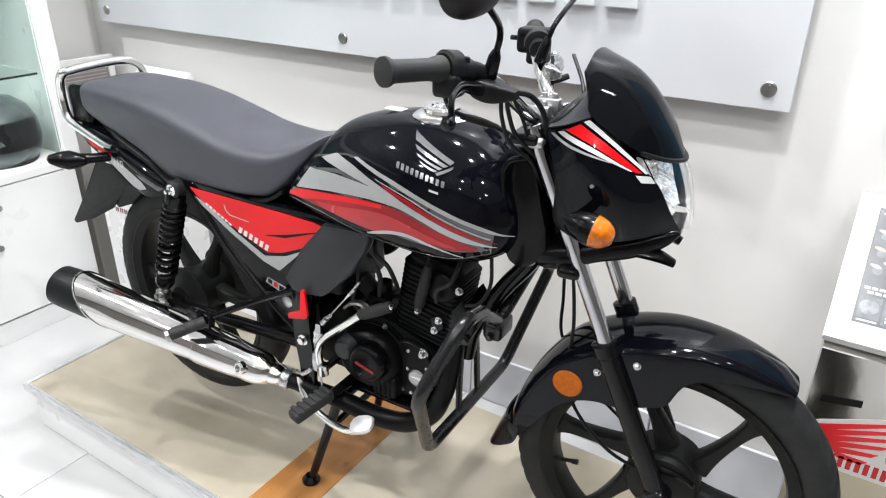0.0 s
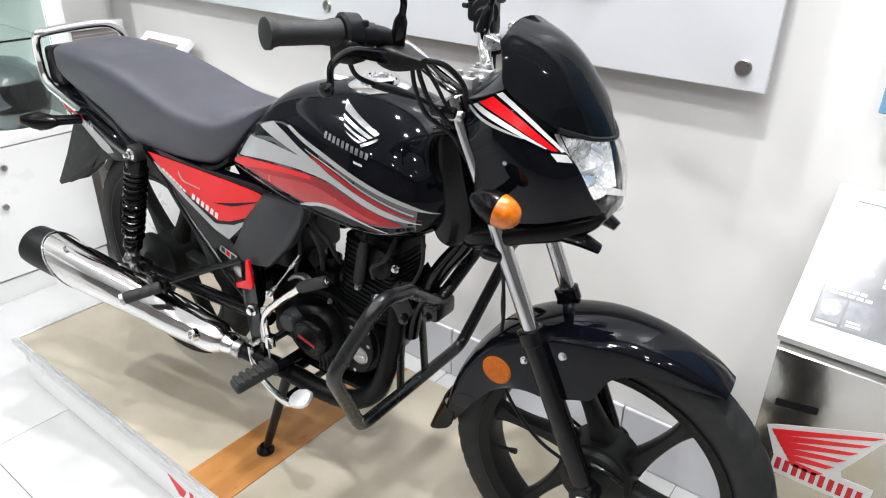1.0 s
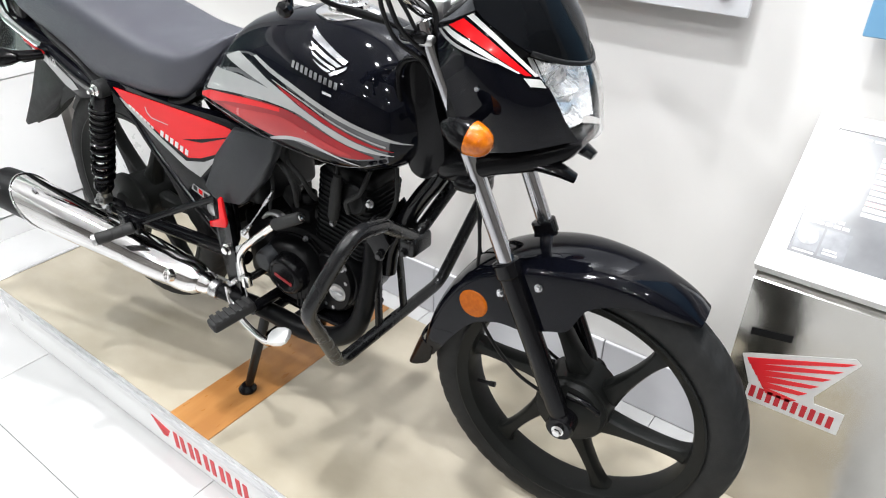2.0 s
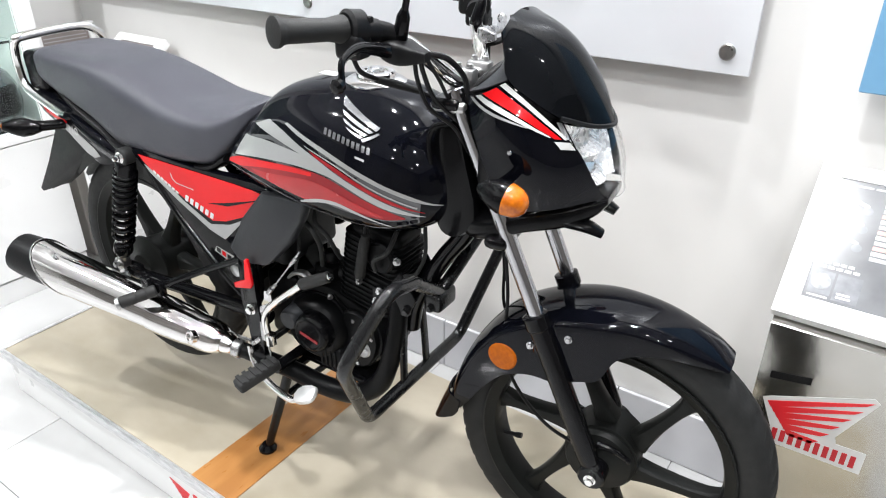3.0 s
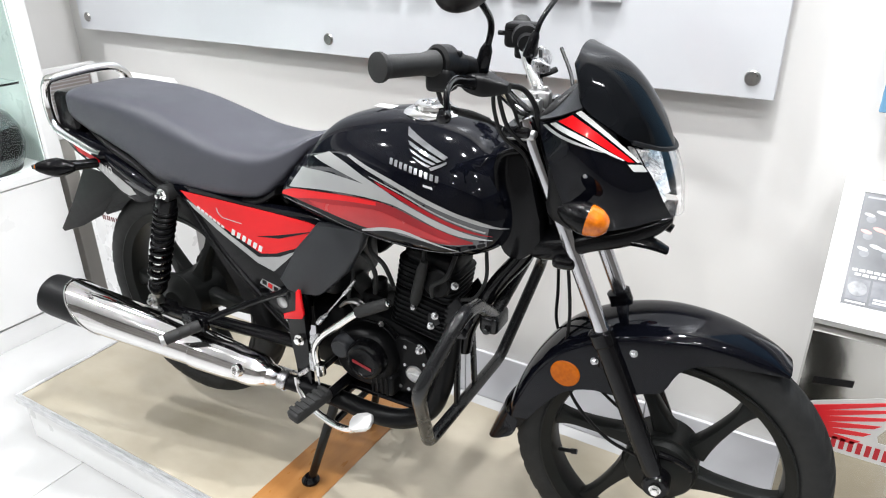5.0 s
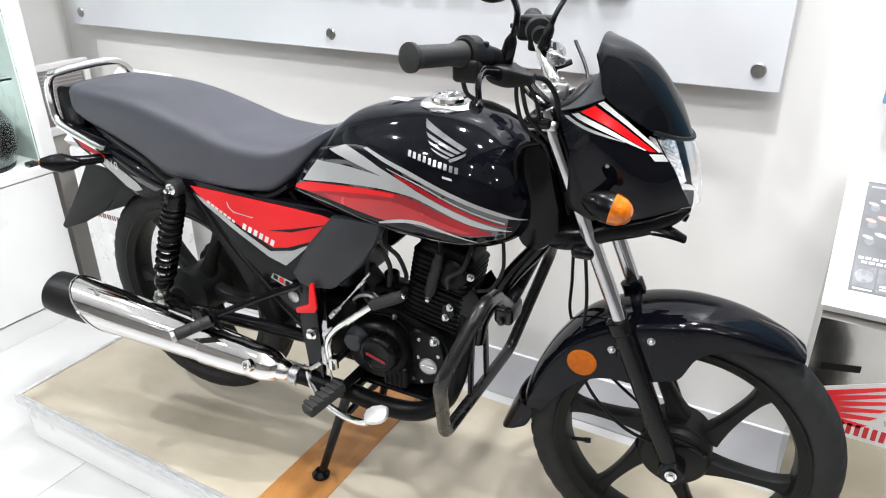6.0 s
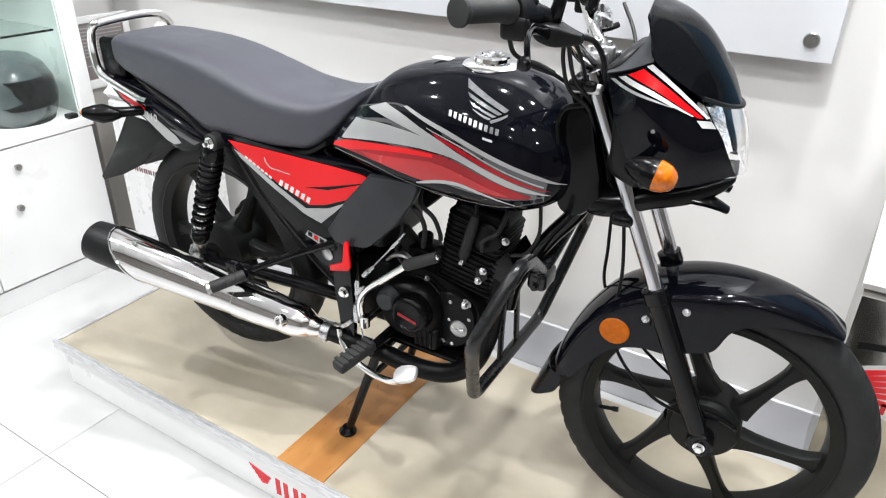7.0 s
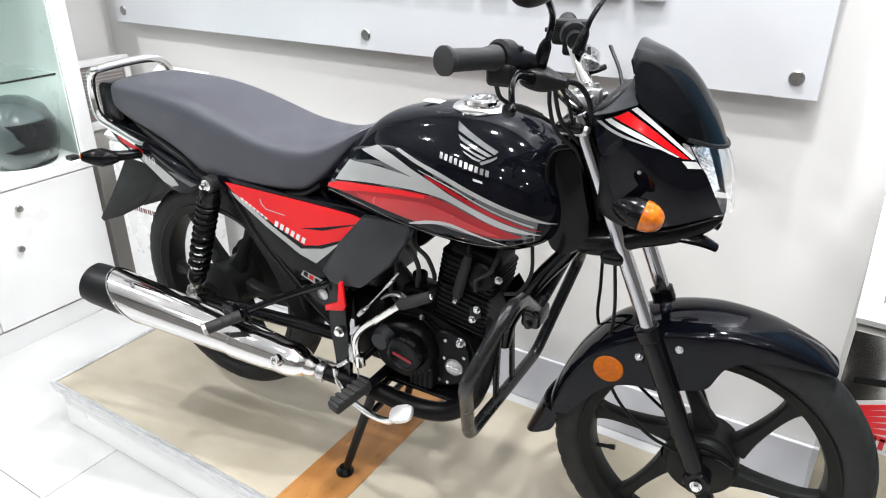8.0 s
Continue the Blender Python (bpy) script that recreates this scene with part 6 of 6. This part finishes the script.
for i in range(5):
    x = 0.058 + i * 0.0315
    for dx in (0.0, 0.0155):
        part("letter_bar", plate([(x + dx, 0.738 - 0.291), (x + dx + 0.0095, 0.738 - 0.2905), (x + dx + 0.0095, 0.738 - 0.2625), (x + dx, 0.738 - 0.263)], YF - 0.0022, YF - 0.0013), RED_INK, stand_1, "dark red lettering bar", 0)
part("black_bar", plate([(0.028, 0.738 - 0.150), (0.100, 0.738 - 0.138), (0.100, 0.738 - 0.122), (0.028, 0.738 - 0.134)], YF - 0.0012, YF - 0.0002), BLACK_PLASTIC, stand_1, "narrow black bar above the wing mark", 0)
FADED_INK = mat("faded_dark_red_ink", (0.16, 0.045, 0.045), rough=0.4)
for i in range(5):
    for dx, w in ((0.0, 0.0045), (0.0115, 0.0045)):
        x = 0.090 + i * 0.026 + dx
        part("letter_bar", plate([(x, 0.457), (x + w, 0.457), (x + w, 0.475), (x, 0.475)], YF - 0.0022, YF - 0.0003), FADED_INK, stand_2, "faded dark red lettering bar", 0)


# posters on the lecterns
def on_poster(stand, tilt, name, rects, material, lab, lift=0.0018):
    for u0, v0, u1, v1 in rects:
        ob = part(name, box((u0, v0, lift - 0.0003), (u1, v1, lift)), material, stand, lab, 0)
        ob.matrix_local = pose(0, 0, 0.738, tilt)


PALE = mat("poster_pale_grey", (0.40, 0.40, 0.41), (0.28, 0.28, 0.29), rough=0.25)
PINK = mat("poster_pink", (0.55, 0.30, 0.27), (0.48, 0.26, 0.24), rough=0.25)
MIDGREY = mat("poster_mid_grey", (0.22, 0.225, 0.24), (0.16, 0.165, 0.18), rough=0.2, scale=40)
on_poster(stand_1, TILT_1, "header_bar", [(0.048, 0.304, 0.10, 0.309), (0.104, 0.304, 0.16, 0.309)], PALE, "pale header bars")
for r in range(11):
    v = 0.150 + r * 0.0118
    on_poster(stand_1, TILT_1, "pale_bar", [(0.127 + 0.0, v, 0.37, v + 0.0085)], (PALE, PINK, DECAL_WHITE)[(r * 2) % 3], "pale table row")
on_poster(stand_1, TILT_1, "caption_bar", [(0.048 + i * 0.013, 0.124, 0.058 + i * 0.013, 0.130) for i in range(5)] + [(0.054 + i * 0.014, 0.114, 0.065 + i * 0.014, 0.120) for i in range(5)], DECAL_WHITE, "white caption bars")
on_poster(stand_1, TILT_1, "photo", [(0.045, 0.058, 0.084, 0.108)], MIDGREY, "grey photo of a round part")
on_poster(stand_1, TILT_1, "photo", [(0.088, 0.052, 0.130, 0.108)], MIDGREY, "grey photo of a small part")
on_poster(stand_1, TILT_1, "photo_caption", [(0.047, 0.0515, 0.082, 0.055), (0.094, 0.058, 0.118, 0.062), (0.094, 0.065, 0.116, 0.069)], DECAL_WHITE, "white caption bars", 0.0021)
DISC_GREY = mat("poster_disc_grey", (0.27, 0.275, 0.285), (0.17, 0.175, 0.185), rough=0.25, scale=70)
disc = bmesh.new()
lathe([(0.0018, 0.017), (0.0022, 0.017), (0.0024, 0.012)], (0.064, 0.084, 0), (0, 0, 1), 24, disc)
d = part("photo_disc", disc, DISC_GREY, stand_1, "pale disc in a photo")
d.matrix_local = pose(0, 0, 0.738, TILT_1)
for r, tone in enumerate((PALE, PINK, PALE)):
    v = 0.262 - r * 0.042
    for k, (du, dv, ru, rv) in enumerate(((0.0, 0.0, 0.011, 0.0045), (0.022, 0.009, 0.012, 0.005), (0.036, 0.004, 0.010, 0.004))):
        pics = bmesh.new()
        bmesh.ops.create_circle(pics, cap_ends=True, segments=14, radius=1.0, matrix=Matrix.Translation((0.058 + du, v + dv, 0.0019 + 0.0001 * k)) @ Matrix.Rotation(-0.25, 4, "Z") @ Matrix.Diagonal((ru, rv, 1, 1)))
        p = part("picture_patch", pics, tone, stand_1, "pale patch of a small picture", 0)
        p.matrix_local = pose(0, 0, 0.738, TILT_1)
    for k, (du, dv, rr) in enumerate(((0.004, -0.010, 0.009), (0.044, -0.008, 0.009))):
        pics = bmesh.new()
        bmesh.ops.create_circle(pics, cap_ends=True, segments=18, radius=rr, matrix=Matrix.Translation((0.058 + du, v + dv, 0.0017)))
        p = part("picture_patch", pics, MIDGREY, stand_1, "grey patch of a small picture", 0)
        p.matrix_local = pose(0, 0, 0.738, TILT_1)
BROWN_INK = mat("poster_brown_grey", (0.26, 0.22, 0.21), (0.20, 0.17, 0.165), rough=0.3, scale=6)
on_poster(stand_2, TILT_2, "poster_sheet", [(0.0415, 0.047, 0.243, 0.316)], BROWN_INK, "brown-grey printed sheet", 0.0019)
on_poster(stand_2, TILT_2, "text_bar", [(0.05, 0.29 - i * 0.012, 0.16, 0.294 - i * 0.012) for i in range(9)] + [(0.05, 0.11, 0.2, 0.114)], PALE, "pale text lines", 0.0023)

# helmet fittings
part("visor", lathe([(0.062, 0.137), (0.075, 0.142), (0.15, 0.137), (0.165, 0.130)], (0.008, 0, 0.002), (0, 0, 1), 32), SMOKE, helm, "dark smoked visor")
part("chin_trim", ring_lathe([(0.0, 0.106), (0.0, 0.112), (0.012, 0.118), (0.012, 0.108)], (0, 0, 0.0), (0, 0, 1), 32), BLACK_PLASTIC, helm)
part("side_label", box((0.02, -0.146, 0.10), (0.09, -0.1395, 0.112), 0.001, 1), DECAL_GREY, helm, "pale grey stripe", 0)
tagged(part("black_box", box((-2.27, 1.80, 0.632), (-2.235, 1.835, 0.648), 0.002, 1), BLACK_PLASTIC, None, "", 0), "small black block on the showcase deck", "block")

# ---------------------------------------------------------------- floor tiles
SIZE, tile_mesh = 0.8, None
for i in range(-3, 9):
    for j in range(-7, 3):
        x, y = -1.43 + (i - 1) * SIZE, 1.055 + (j - 1) * SIZE
        if x + SIZE < X0 or x > X1 or y + SIZE < Y0 or y > Y1:
            continue
        if tile_mesh is None:
            t = part("tile", box((0.0011, 0.0011, -0.006), (SIZE - 0.0011, SIZE - 0.0011, 0.0), 0.0006, 1), TILE, floor, "", 0)
            tile_mesh = t.data
        else:
            t = new("tile", tile_mesh)
            t.parent = floor
        t.location = (x, y, 0.0)
